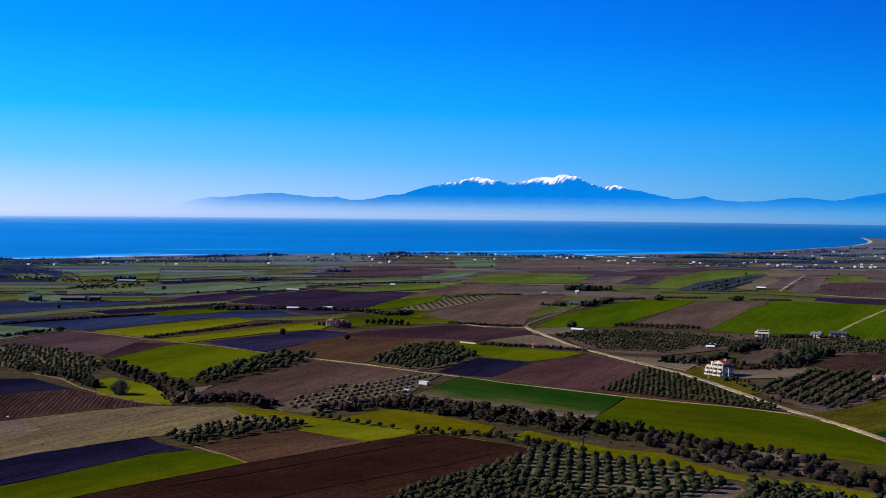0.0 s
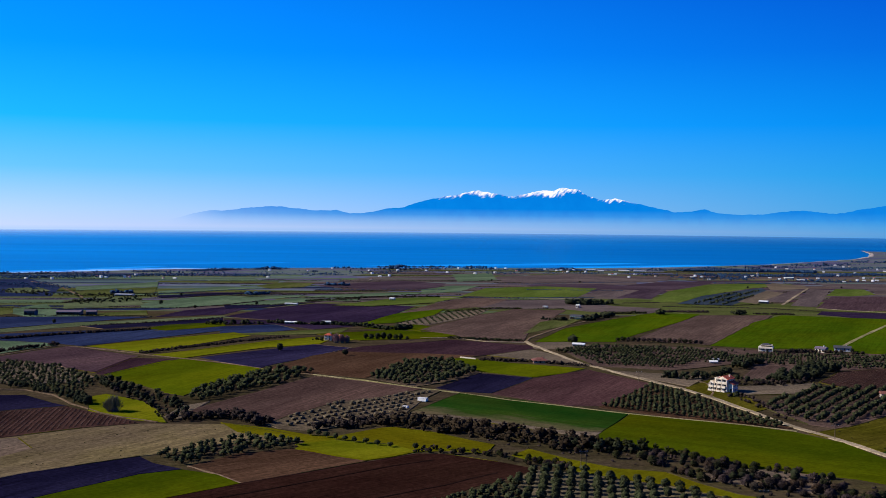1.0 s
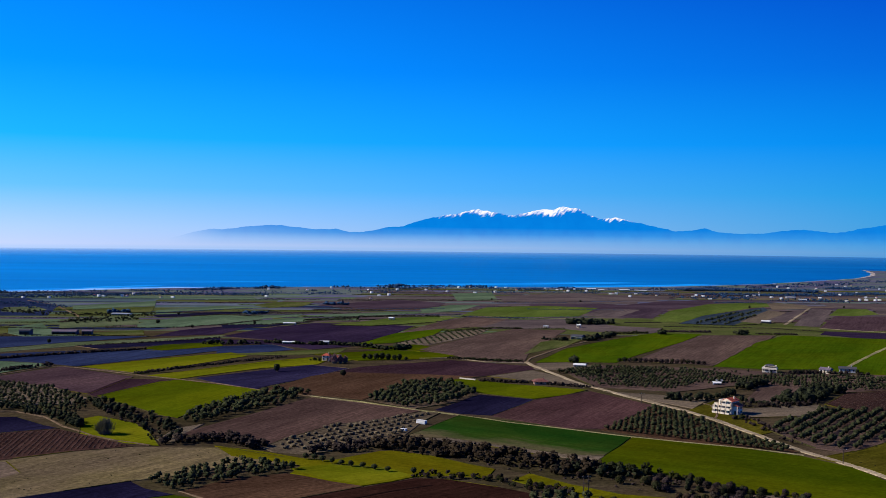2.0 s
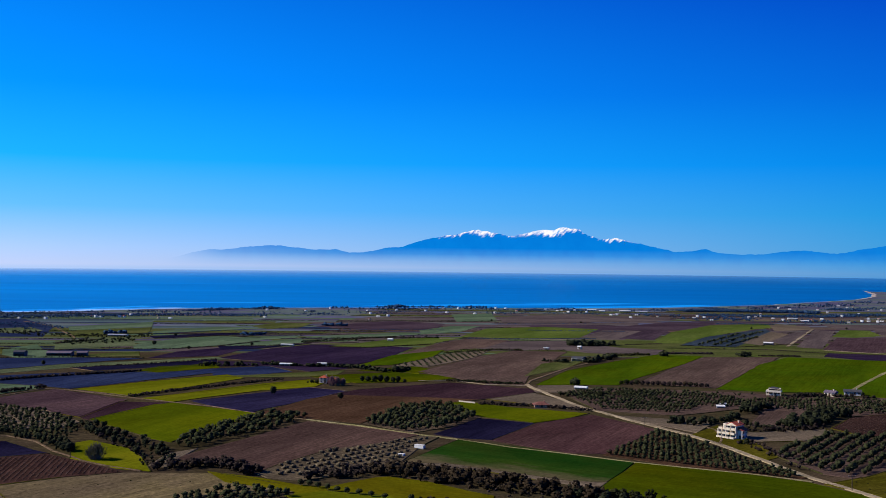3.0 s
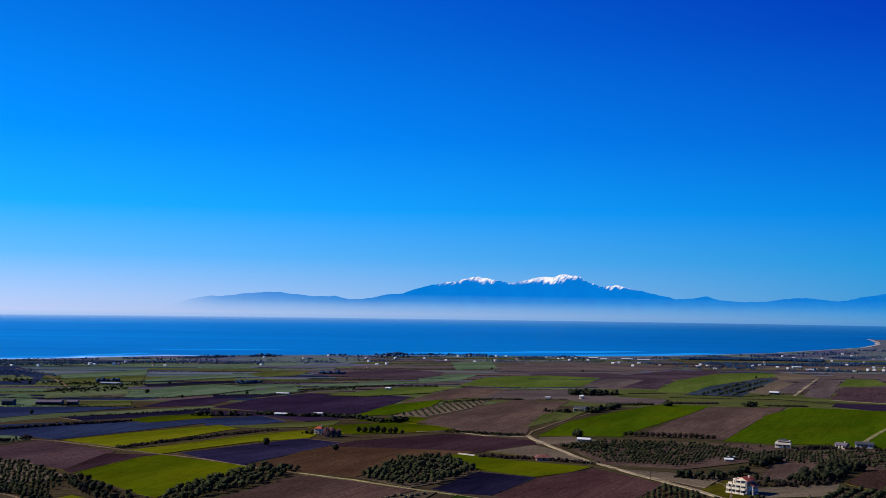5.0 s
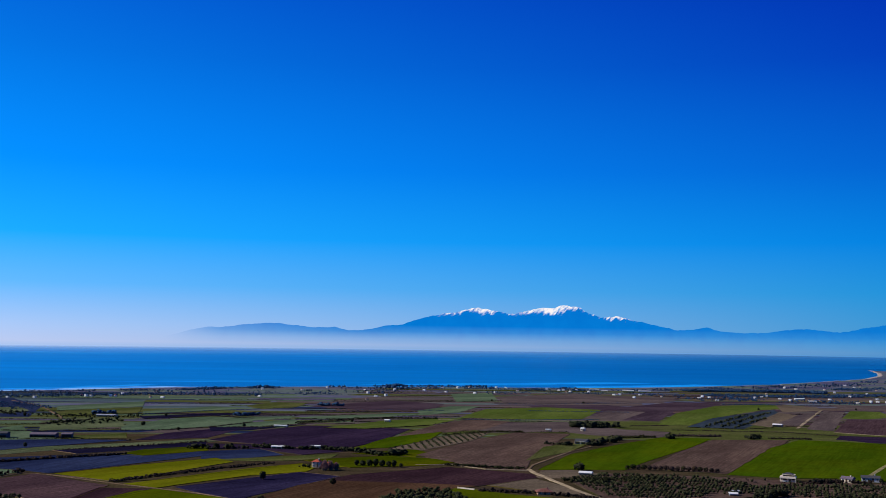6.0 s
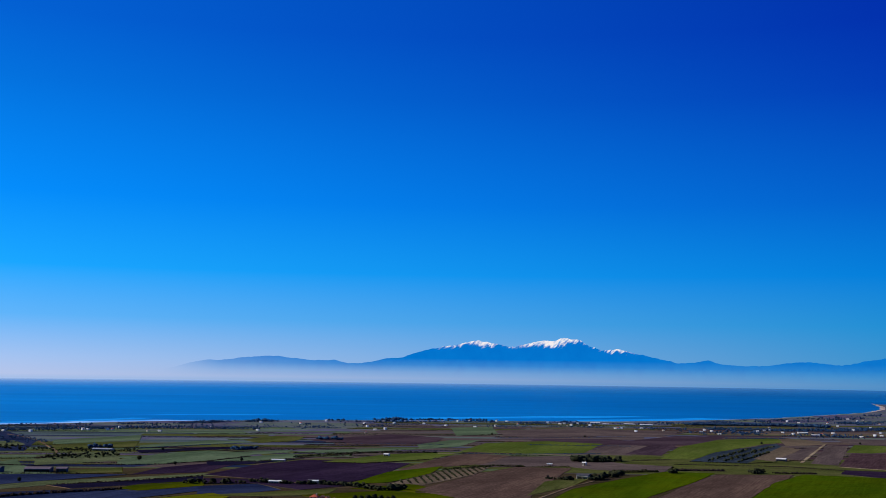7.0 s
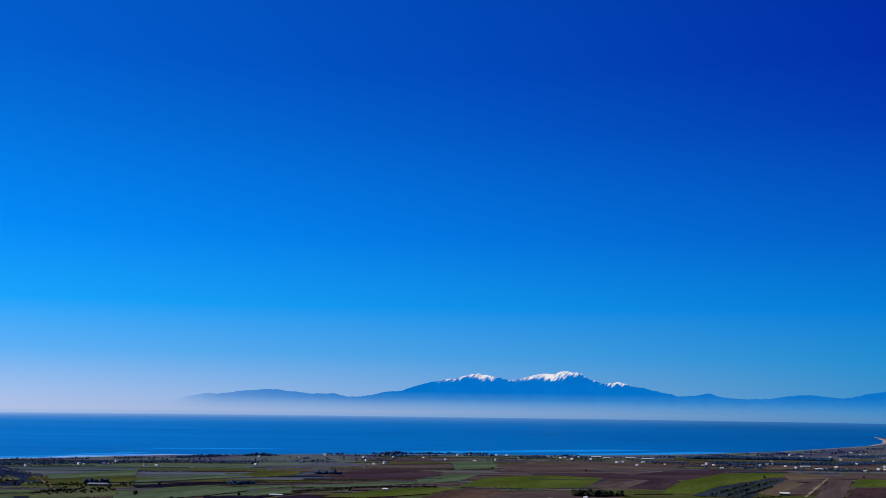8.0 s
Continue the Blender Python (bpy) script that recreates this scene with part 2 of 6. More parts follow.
COAST = [
    (-722, 1502), (-636, 1575), (-571, 1622), (-505, 1681), (-434, 1744), (-352, 1788), (-265, 1824), (-174, 1854), (-79, 1878),
    (18, 1899), (117, 1914), (218, 1930), (324, 1967), (439, 2030), (542, 2104), (641, 2180), (730, 2284), (829, 2399),
    (938, 2526), (1020, 2654), (1114, 2838), (1187, 3036), (1251, 3257), (1293, 3428), (1358, 3465), (1443, 3412), (1575, 3248),
]


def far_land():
    """Small far plots between the fields: patches in soil, stubble and pasture colours, tinted blue with painted haze.
    """
    m = Mat("land", 0.95, gloss=0.05)
    cells = m.n.new("ShaderNodeTexVoronoi")
    cells.inputs["Scale"].default_value = 1.0
    m.l.new(m.scaled(0.0075, 0.024), cells.inputs["Vector"])
    pick = m.n.new("ShaderNodeSeparateColor")
    m.l.new(cells.outputs["Color"], pick.inputs[0])
    # plot colours carry a blue cast that imitates distance haze
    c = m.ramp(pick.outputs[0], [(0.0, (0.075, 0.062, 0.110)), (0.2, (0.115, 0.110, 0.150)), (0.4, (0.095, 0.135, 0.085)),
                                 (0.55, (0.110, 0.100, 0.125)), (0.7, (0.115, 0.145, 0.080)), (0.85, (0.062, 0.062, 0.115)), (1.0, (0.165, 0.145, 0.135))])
    c = m.mix(0.7, c, m.ramp(m.noise(0.05, 6), [(0.3, (0.55, 0.55, 0.55)), (0.75, (1.35, 1.35, 1.35))]), "MULTIPLY")
    c = m.mix(0.5, c, m.ramp(m.noise(0.7, 4), [(0.3, (0.6, 0.6, 0.6)), (0.75, (1.3, 1.3, 1.3))]), "MULTIPLY")
    m.bump(m.noise(0.7, 4), 0.4, 0.4)
    return m.colour(c).m


def build_land():
    bm = bmesh.new()
    shore = [(-2600, 1100), (-1500, 1450)] + COAST + [(4200, 2450)]
    rim = [(x, y) for x, y in shore] + [(4300, -900), (0, -1300), (-2600, -900)]
    top = [bm.verts.new((x, y, 0.0)) for x, y in rim]
    foot = []
    for k, (x, y) in enumerate(rim):
        (xa, ya), (xb, yb) = rim[k - 1], rim[(k + 1) % len(rim)]
        n = Vector((-(yb - ya), xb - xa, 0)).normalized()
        foot.append(bm.verts.new((x + n.x * 7, y + n.y * 7, -2.2)))
    for k in range(len(rim)):
        j = (k + 1) % len(rim)
        bm.faces.new((top[k], top[j], foot[j], foot[k]))
    bmesh.ops.triangle_fill(bm, use_beauty=True, edges=[bm.edges.get((top[k], top[(k + 1) % len(top)])) for k in range(len(top))])
    bmesh.ops.recalc_face_normals(bm, faces=bm.faces)
    ob = mesh_ob("ground", bm, far_land())
    tagged(ob, "coastal plain of small ploughed and grassy plots", "ground", kind="structure")


build_land()


def surf():
    """Pale shallows and foam along the beach."""
    m = Mat("shallows", 0.6, gloss=0.1)
    m.colour(m.mix(m.ramp(m.noise(1.0, 4, m.scaled(0.012, 0.05)), [(0.4, (0, 0, 0)), (0.6, (1, 1, 1))]), (0.02, 0.28, 0.70), (0.42, 0.66, 0.92)))
    bm, rows = bmesh.new(), []
    line = wavy(COAST, 25, 8.0, False)
    for k, (x, y) in enumerate(line):
        (xa, ya), (xb, yb) = line[max(k - 1, 0)], line[min(k + 1, len(line) - 1)]
        n = Vector((-(yb - ya), xb - xa, 0)).normalized()
        w = 26 + 30 * noise.noise((x * 0.006, y * 0.006, 2.0)) + 40 * max(0.0, min(1.0, (-330 - x) / 150))
        rows.append((bm.verts.new((x - n.x * 4, y - n.y * 4, -1.47)), bm.verts.new((x + n.x * w, y + n.y * w, -1.47))))
    for a, b in zip(rows, rows[1:]):
        bm.faces.new((a[0], b[0], b[1], a[1]))
    bmesh.ops.recalc_face_normals(bm, faces=bm.faces)
    tagged(mesh_ob("water", bm, m.m), "pale shallow water and foam along the beach", "sea", kind="structure")


FIELD_WORDS = {
    "spring": "bright spring green field of young wheat",
    "wheat": "green field of young wheat with yellowing patches",
    "green": "bright green field of young winter wheat", "dark": "dark green field of winter wheat",
    "lime": "yellow-green grassy field in the sun", "gold": "golden green strip of rough grass",
    "olive": "olive green pasture with worn patches", "dull": "dull green and brown grazed pasture",
    "red": "dark reddish brown freshly ploughed field", "soil": "brown harrowed field of bare soil",
    "maroon": "dusky maroon tilled field", "tan": "tan bare soil of a young orchard", "dusk": "dark tilled field tinted blue with painted haze", "lilac": "far stubble field tinted blue with painted haze", "pale": "pale dry soil under the olive rows", "sage": "far pasture in strips, greyed with painted haze", "mauve": "far tilled field tinted violet with painted haze",
    "wine": "very dark wine red freshly ploughed field", "plum": "dark plum brown ploughed field", "umber": "pale brown tilled field with furrow lines",
    "loam": "red-brown harrowed loam field", "garnet": "very dark garnet-red ploughed field", "violet": "dark violet tilled field with pale streaks", "heather": "dusky purple far tilled field paled with painted haze", "fallow": "greyish brown far fallow field paled with painted haze",
    "hazy": "far field of young wheat, green softened with painted haze", "orchard": "brown bare soil under the olive trees",
    "navy": "nearly black wet ploughed field", "slate": "field of sparse crop tinted blue with painted haze",
    "straw": "straw coloured stubble field", "meadow": "dry beige meadow with green tinge",
    "bare": "bare sandy ground with worn tracks", "brush": "rough scrubby ground with dry grass",
    "verge": "olive gold rough grass verge beside the road",
    "vine": "red brown vineyard soil with bare rows"}
layer = [0]
made_fields = []


def sheet(name, poly, angle, material, z, drop=0.25):
    """A flat piece of land with a sloped rim, turned so that its local x runs along its rows."""
    cx, cy = sum(p[0] for p in poly) / len(poly), sum(p[1] for p in poly) / len(poly)
    bm = bmesh.new()
    ring = [turn2(x - cx, y - cy, -angle) for x, y in poly]
    if sum(a[0] * b[1] - b[0] * a[1] for a, b in zip(ring, ring[1:] + ring[:1])) < 0:
        ring.reverse()
    top = [bm.verts.new((x, y, 0)) for x, y in ring]
    foot = []
    for k, (x, y) in enumerate(ring):
        (xa, ya), (xb, yb) = ring[k - 1], ring[(k + 1) % len(ring)]
        n = Vector((yb - ya, -(xb - xa), 0)).normalized()
        foot.append(bm.verts.new((x + n.x * 0.5, y + n.y * 0.5, -z - drop)))
    for k in range(len(ring)):
        j = (k + 1) % len(ring)
        bm.faces.new((foot[k], foot[j], top[j], top[k]))
    bmesh.ops.triangle_fill(bm, use_beauty=True, edges=[bm.edges.get((top[k], top[(k + 1) % len(top)])) for k in range(len(top))])
    bmesh.ops.recalc_face_normals(bm, faces=bm.faces)
    ob = mesh_ob(name, bm, material)
    ob.matrix_world = pose(cx, cy, z, 0, 0, angle)
    return ob


def wavy(points, step, amount, closed=True):
    """The outline with more points, its edges slightly uneven."""
    out = []
    pairs = list(zip(points, points[1:] + points[:1])) if closed else list(zip(points, points[1:]))
    for (x0, y0), (x1, y1) in pairs:
        n = max(1, min(12, int(math.hypot(x1 - x0, y1 - y0) / step)))
        for k in range(n):
            s = k / n
            x, y = x0 + (x1 - x0) * s, y0 + (y1 - y0) * s
            if k:
                x += amount * noise.noise((x * 0.06, y * 0.06, 1.0))
                y += amount * noise.noise((x * 0.06, y * 0.06, 7.0))
            out.append((x, y))
    return out if closed else out + [points[-1]]


surf()


def beach():
    """A strip of pale sand along the water, widest in the bay."""
    m = land_material("beach_sand", (0.62, 0.50, 0.42), (0.48, 0.38, 0.32), 0.2, 0.3)
    bm, rows = bmesh.new(), []
    line = wavy(COAST, 25, 8.0, False)
    for k, (x, y) in enumerate(line):
        (xa, ya), (xb, yb) = line[max(k - 1, 0)], line[min(k + 1, len(line) - 1)]
        n = Vector((-(yb - ya), xb - xa, 0)).normalized()
        w = 3 + 3 * max(0.0, min(1.0, (x - 700) / 300))
        rows.append([bm.verts.new((x + n.x * d, y + n.y * d, h)) for d, h in ((6.5, -1.2), (0, 0.15), (-w, 0.12))])
    for a, b in zip(rows, rows[1:]):
        for k in range(2):
            bm.faces.new((a[k], b[k], b[k + 1], a[k + 1]))
    bmesh.ops.recalc_face_normals(bm, faces=bm.faces)
    tagged(mesh_ob("ground", bm, m), "narrow beach of pale sand along the bay", "beach", kind="structure")


beach()


def calm_streak(*points):
    """A long smooth streak of paler water off the shore."""
    m = Mat("calm_water", 0.5, gloss=0.1)
    m.colour(m.mix(m.ramp(m.noise(1.0, 4, m.scaled(0.003, 0.05)), [(0.42, (0, 0, 0)), (0.6, (1, 1, 1))]), (0.002, 0.23, 0.64), (0.010, 0.40, 0.88)))
    ob = sheet("water", wavy(list(points), 40, 14.0), 4, m.m, -1.44, 1.54)
    tagged(ob, "long pale streak of calm water off the beach", "sea", kind="structure")


calm_streak((-144, 1974), (20, 2066), (246, 2180), (499, 2307), (766, 2476), (989, 2663), (776, 2426), (482, 2228), (237, 2101), (19, 1995))
calm_streak((240, 1965), (340, 2010), (450, 2075), (560, 2155), (655, 2240), (745, 2345), (840, 2460), (940, 2580), (1015, 2690),
            (985, 2720), (890, 2610), (790, 2490), (690, 2370), (590, 2265), (480, 2170), (350, 2085), (240, 2030))
calm_streak((-670, 1660), (-627, 1707), (-570, 1749), (-503, 1867), (-464, 1867), (-554, 1725), (-615, 1674), (-661, 1637))
calm_streak((-581, 1935), (-470, 2014), (-302, 2075), (-278, 2057), (-462, 1980))


margin_rng = np.random.default_rng(17)


def margins(points, z):
    """Uneven grass margins along some edges of a field, as one mesh."""
    bm = bmesh.new()
    for a, b in zip(points, points[1:] + points[:1]):
        if math.dist(a, b) < 20 or margin_rng.random() < 0.45:
            continue
        line, width = wavy([a, b], 18, 1.3, False), margin_rng.uniform(0.14, 0.40)
        n = Vector((-(b[1] - a[1]), b[0] - a[0], 0)).normalized()
        rows = []
        for x, y in line:
            w = width * max(0.2, 1 + 1.6 * noise.noise((x * 0.08, y * 0.08, 4.0)))
            rows.append([bm.verts.new((x + n.x * s, y + n.y * s, h)) for s, h in ((-w, 0.0), (-w * 0.5, z + 0.10), (w * 0.5, z + 0.10), (w, 0.0))])
        for p, q in zip(rows, rows[1:]):
            for k in range(3):
                bm.faces.new((p[k], q[k], q[k + 1], p[k + 1]))
    if not bm.faces:
        bm.free()
        return
    bmesh.ops.recalc_face_normals(bm, faces=bm.faces)
    sort = ("weeds", "verge", "weeds", "verge", "weeds", "path")[int(margin_rng.integers(6))]
    ob = mesh_ob("field_margin", bm, TRACK[sort] if sort in TRACK else LAND["verge"])
    tagged(ob, "narrow rough grass margin between fields", "grass", kind="structure")


def field(sort, angle, *points):
    layer[0] += 1
    made_fields.append(list(points))
    ob = sheet("field", wavy(list(points), 18, 1.3), angle, LAND[sort], 0.03 + 0.0011 * layer[0])
    centre = sum(p[1] for p in points) / len(points)
    if centre < 1000 and layer[0] > 5:
        margins(list(points), 0.035 + 0.0011 * layer[0])
    return tagged(ob, FIELD_WORDS[sort], "field", kind="structure")


def track(sort, width, *points):
    """A farm track: a slightly crowned strip along the line."""
    layer[0] += 1
    line = [Vector((x, y, 0)) for x, y in wavy(list(points), 12, 1.0, False)]
    z = 0.05 + 0.0011 * layer[0]
    bm, rows = bmesh.new(), []
    for k, p in enumerate(line):
        d = (line[min(k + 1, len(line) - 1)] - line[max(k - 1, 0)]).normalized()
        n = Vector((-d.y, d.x, 0)) * (width * (0.5 + 0.12 * noise.noise((p.x * 0.05, p.y * 0.05, 3.0))))
        rows.append([bm.verts.new(p + n * s + Vector((0, 0, h))) for s, h in ((-1.15, -z), (-1, z), (0, z + 0.05), (1, z), (1.15, -z))])
    for a, b in zip(rows, rows[1:]):
        for k in range(4):
            bm.faces.new((a[k], a[k + 1], b[k + 1], b[k]))
    bmesh.ops.recalc_face_normals(bm, faces=bm.faces)
    return tagged(mesh_ob("road", bm, TRACK[sort]), "pale dirt farm track between the fields" if sort in ("dirt", "path") else "dark open furrow across the ploughed field" if sort == "furrow" else "grassy farm track along the fields", "track", kind="structure")


def strips(seed, x0, x1, y0, y1, lean, sorts):
    """Narrow far plots lying in rows, with hedges along some of their edges."""
    r = np.random.default_rng(seed)
    y = y0
    while y < y1:
        deep = r.uniform(9, 34) * (y / 1150)
        x = x0 + r.uniform(-60, 0)
        while x < x1:
            wide = r.uniform(90, 400)
            if r.random() < 0.8:
                a, b = lean * (x - x0), lean * (x + wide - x0)
                s = r.uniform(-14, 14)
                field(sorts[int(r.integers(len(sorts)))], 8, (x, y + a), (x + wide, y + b + r.uniform(-3, 3)), (x + wide + s, y + b + deep * 0.9), (x + s, y + a + deep * 0.92))
            if r.random() < 0.45:
                hedges.append((x, y + lean * (x - x0), x + wide * r.uniform(0.3, 1.0), y + lean * (x + wide - x0)))
            x += wide + r.uniform(0, 6)
        y += deep + r.uniform(0, 5)


hedges = []
field("brush", 10, (-420, 250), (420, 250), (560, 800), (560, 1010), (-520, 1010), (-480, 800))
field("olive", 8, (-520, 1012), (560, 1012), (640, 1290), (-600, 1290))
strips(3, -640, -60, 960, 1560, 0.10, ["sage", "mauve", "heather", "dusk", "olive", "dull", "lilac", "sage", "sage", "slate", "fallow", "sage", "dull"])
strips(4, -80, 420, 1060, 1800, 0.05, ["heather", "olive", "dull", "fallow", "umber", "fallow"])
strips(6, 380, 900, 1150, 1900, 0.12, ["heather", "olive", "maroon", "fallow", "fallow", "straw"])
made_fields.clear()
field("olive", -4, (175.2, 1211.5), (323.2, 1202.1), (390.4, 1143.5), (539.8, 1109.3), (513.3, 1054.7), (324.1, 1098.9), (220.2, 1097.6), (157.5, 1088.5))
# blue ground standing in for hazed scrub near the coast
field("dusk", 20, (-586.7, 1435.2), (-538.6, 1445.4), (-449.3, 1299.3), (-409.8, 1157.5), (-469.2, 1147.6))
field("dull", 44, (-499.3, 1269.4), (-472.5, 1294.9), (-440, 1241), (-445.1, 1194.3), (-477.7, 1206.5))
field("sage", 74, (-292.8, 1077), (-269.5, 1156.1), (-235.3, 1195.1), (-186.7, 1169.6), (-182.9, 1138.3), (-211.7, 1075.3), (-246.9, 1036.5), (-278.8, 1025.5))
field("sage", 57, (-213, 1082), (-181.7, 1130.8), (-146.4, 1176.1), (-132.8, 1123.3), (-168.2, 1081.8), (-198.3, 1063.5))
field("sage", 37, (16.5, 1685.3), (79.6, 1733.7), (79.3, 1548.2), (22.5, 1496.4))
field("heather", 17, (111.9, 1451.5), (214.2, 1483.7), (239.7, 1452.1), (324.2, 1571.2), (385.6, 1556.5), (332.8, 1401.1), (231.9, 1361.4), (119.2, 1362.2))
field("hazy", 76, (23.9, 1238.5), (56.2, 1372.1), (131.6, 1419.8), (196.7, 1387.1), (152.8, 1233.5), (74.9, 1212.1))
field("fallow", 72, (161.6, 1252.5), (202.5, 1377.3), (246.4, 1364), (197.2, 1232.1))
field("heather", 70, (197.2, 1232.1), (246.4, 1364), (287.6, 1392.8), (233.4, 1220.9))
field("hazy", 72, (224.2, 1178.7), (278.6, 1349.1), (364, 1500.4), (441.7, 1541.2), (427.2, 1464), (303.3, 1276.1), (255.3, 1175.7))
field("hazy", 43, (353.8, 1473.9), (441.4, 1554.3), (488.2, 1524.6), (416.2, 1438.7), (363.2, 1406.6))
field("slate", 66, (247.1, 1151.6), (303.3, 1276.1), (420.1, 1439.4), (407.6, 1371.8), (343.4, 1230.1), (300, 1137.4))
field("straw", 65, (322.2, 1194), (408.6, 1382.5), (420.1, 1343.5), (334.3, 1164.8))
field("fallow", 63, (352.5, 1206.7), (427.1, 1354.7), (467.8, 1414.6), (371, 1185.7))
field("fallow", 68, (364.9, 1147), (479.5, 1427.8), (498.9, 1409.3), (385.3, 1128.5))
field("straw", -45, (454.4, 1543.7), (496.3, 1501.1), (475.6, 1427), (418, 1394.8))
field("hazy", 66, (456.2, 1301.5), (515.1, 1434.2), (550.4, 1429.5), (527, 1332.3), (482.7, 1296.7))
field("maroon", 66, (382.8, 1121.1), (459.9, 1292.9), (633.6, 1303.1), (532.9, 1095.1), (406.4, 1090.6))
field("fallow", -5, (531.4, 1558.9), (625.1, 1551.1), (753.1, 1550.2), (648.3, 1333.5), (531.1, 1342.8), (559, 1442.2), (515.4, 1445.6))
field("olive", -7, (226, 1126.4), (328.3, 1113.2), (438.8, 1075.7), (526.2, 1081.3), (481, 987.8), (330.7, 1030.3), (237, 1017.8), (213.5, 1063.6))
field("plum", -16, (374.3, 1079.6), (433.4, 1062.3), (516.5, 1061.2), (478.2, 982.1), (377.7, 1013.2), (355.2, 1039.5))
field("fallow", 25, (-0.3, 1136.3), (129.6, 1196), (178.2, 1112.3), (218.8, 1090.6), (197.2, 1030.2), (140.8, 1047.1), (116.7, 1076), (49.2, 1059.7))
field("dusk", 47, (-421, 874.5), (-373.7, 925.5), (-301.9, 940.3), (-244.1, 942.6), (-293.5, 885.7), (-335.7, 831.2), (-370.1, 768.5))
field("sage", 57, (-339.6, 705.2), (-306, 757.6), (-267.2, 748), (-254.2, 732.7), (-265.7, 712.6), (-275.5, 682.1), (-313.8, 651.4))
field("plum", -1, (-181.9, 924.5), (-148.3, 923.7), (-102, 895.2), (-64.2, 885.7), (-97.4, 855), (-138.4, 890.7), (-174.4, 886.3))
field("sage", 78, (-391.8, 1009.2), (-380, 1063.7), (-354.9, 1008.2), (-301.9, 940.3), (-346.3, 929.1), (-372.1, 958.4))
field("fallow", 58, (-258.8, 1009.6), (-241.7, 1037.3), (-209, 1062), (-174.7, 1087.8), (-206.5, 1049), (-234.6, 1006.8))
field("wheat", 40, (-62.9, 867.8), (-18.8, 905.4), (8.9, 850.2), (-17.7, 855.6))
field("straw", 6, (62, 745.3), (79.6, 747.1), (107.9, 769.9), (90.1, 789.1), (69.1, 783.3))
field("olive", 38, (-468.7, 973.8), (-411.4, 1019), (-400.2, 1033.6), (-372.1, 958.4), (-377.8, 935.6), (-432, 897.4))
field("olive", 41, (-308, 967.2), (-267.3, 1002.2), (-253.9, 957.7), (-299.5, 940.6))
field("dull", 39, (-380.8, 1114.6), (-319.5, 1164.2), (-286.5, 1064), (-345, 1009.6))
field("dull", 66, (-365.2, 758.3), (-334.1, 827.2), (-293.5, 885.7), (-238.8, 922.3), (-189.1, 960.8), (-167.8, 952.7), (-223.5, 899.3), (-280.4, 859.6), (-324.7, 803.9))
field("plum", 82, (-244.1, 942.6), (-234.6, 1006.8), (-206.5, 1049), (-173.6, 1081), (-191.2, 971.7))
field("navy", 39, (-280.4, 859.6), (-232.5, 898.2), (-184.9, 939.7), (-176.2, 895.5), (-224.3, 866.4), (-256.8, 840.5))
field("wheat", 76, (-227, 839.8), (-217.8, 876.3), (-178.1, 905), (-169.5, 873), (-206.2, 829.6))
field("dusk", 76, (-342.4, 711), (-321.6, 796.4), (-269.6, 826.4), (-228.4, 848.2), (-207.2, 833.6), (-173.1, 868), (-165, 838.5), (-205.7, 779.2), (-237.7, 734.4), (-268.4, 751.2), (-307.4, 761))
field("dusk", 31, (-173.1, 868), (-133.9, 891.3), (-110.5, 853.4), (-133.2, 829.8), (-162.3, 814.4))
field("olive", 30, (-160.3, 814.6), (-96.9, 850.7), (-71.8, 866.7), (-76.8, 824), (-125.9, 810.6))
field("lime", 53, (-234.8, 731.5), (-200.9, 776), (-154.2, 827.4), (-137.6, 805.4), (-179.2, 721.2), (-188.9, 699.1))
field("brush", 66, (-188.9, 699.1), (-171.9, 737.9), (-139.8, 771.8), (-111.9, 800.6), (-105.3, 782.7), (-135.6, 748.2), (-165.5, 710.3))
field("lime", 55, (-180.7, 691.2), (-145.7, 740.6), (-120.2, 773.9), (-91.4, 802.8), (-77.6, 789.4), (-82.6, 760.4), (-114.5, 737.2), (-144.4, 697.5), (-157.6, 676.6))
field("lime", 59, (-74.6, 800.9), (-59.8, 825.9), (-15.5, 855.9), (-12.7, 823.2), (-53.5, 795.7), (-68.5, 779.4))
field("wheat", 32, (-93.6, 822.1), (-35.5, 857.9), (21.6, 831.1), (-8.2, 800.6), (-56.8, 784.3))
field("plum", 68, (-187, 950.2), (-162, 1042.4), (-125.8, 1102.4), (-80.1, 1102.1), (-25.4, 1082.3), (-45.5, 974.4), (-66.3, 914.1), (-102.5, 899.9), (-149.1, 928.7))
field("hazy", 60, (-106.8, 1084), (-49.4, 1183.6), (34.9, 1240.3), (-9, 1127.5), (-67.1, 1076.1))
field("umber", 75, (-45.5, 974.4), (-6.1, 1120.6), (31, 1213.5), (73.4, 1187), (45, 1092.6), (-0.2, 1046.2), (-31.4, 1005))
field("green", 76, (-68.1, 894.6), (-41.5, 997.8), (5.3, 1059.9), (-7.7, 973.8), (-37.8, 912.7))
field("straw", 69, (-37.4, 903.1), (5.1, 1016), (53.2, 1087), (30.5, 984.5), (-9.4, 901.8))
field("umber", 69, (-15.6, 864.5), (36, 996.6), (71.3, 1062.9), (120.2, 1056.9), (89.9, 938.7), (68.5, 852.8), (59.2, 785.8), (33, 793.9), (4.4, 833.2))
field("olive", 77, (63.2, 839.8), (85, 938), (110.1, 967.4), (125.4, 969.4), (103.2, 906))
field("green", 71, (67.4, 786.7), (101.1, 887.2), (150.2, 967.2), (198.4, 1036.4), (242.6, 1030.4), (199, 937.1), (155, 854.3), (125.5, 792.8), (94.7, 793.2))
field("umber", 66, (139.9, 805.3), (189.9, 916.5), (239.7, 1018.1), (311.2, 1027.7), (243.3, 886), (189.8, 778.3), (160.4, 792.9))
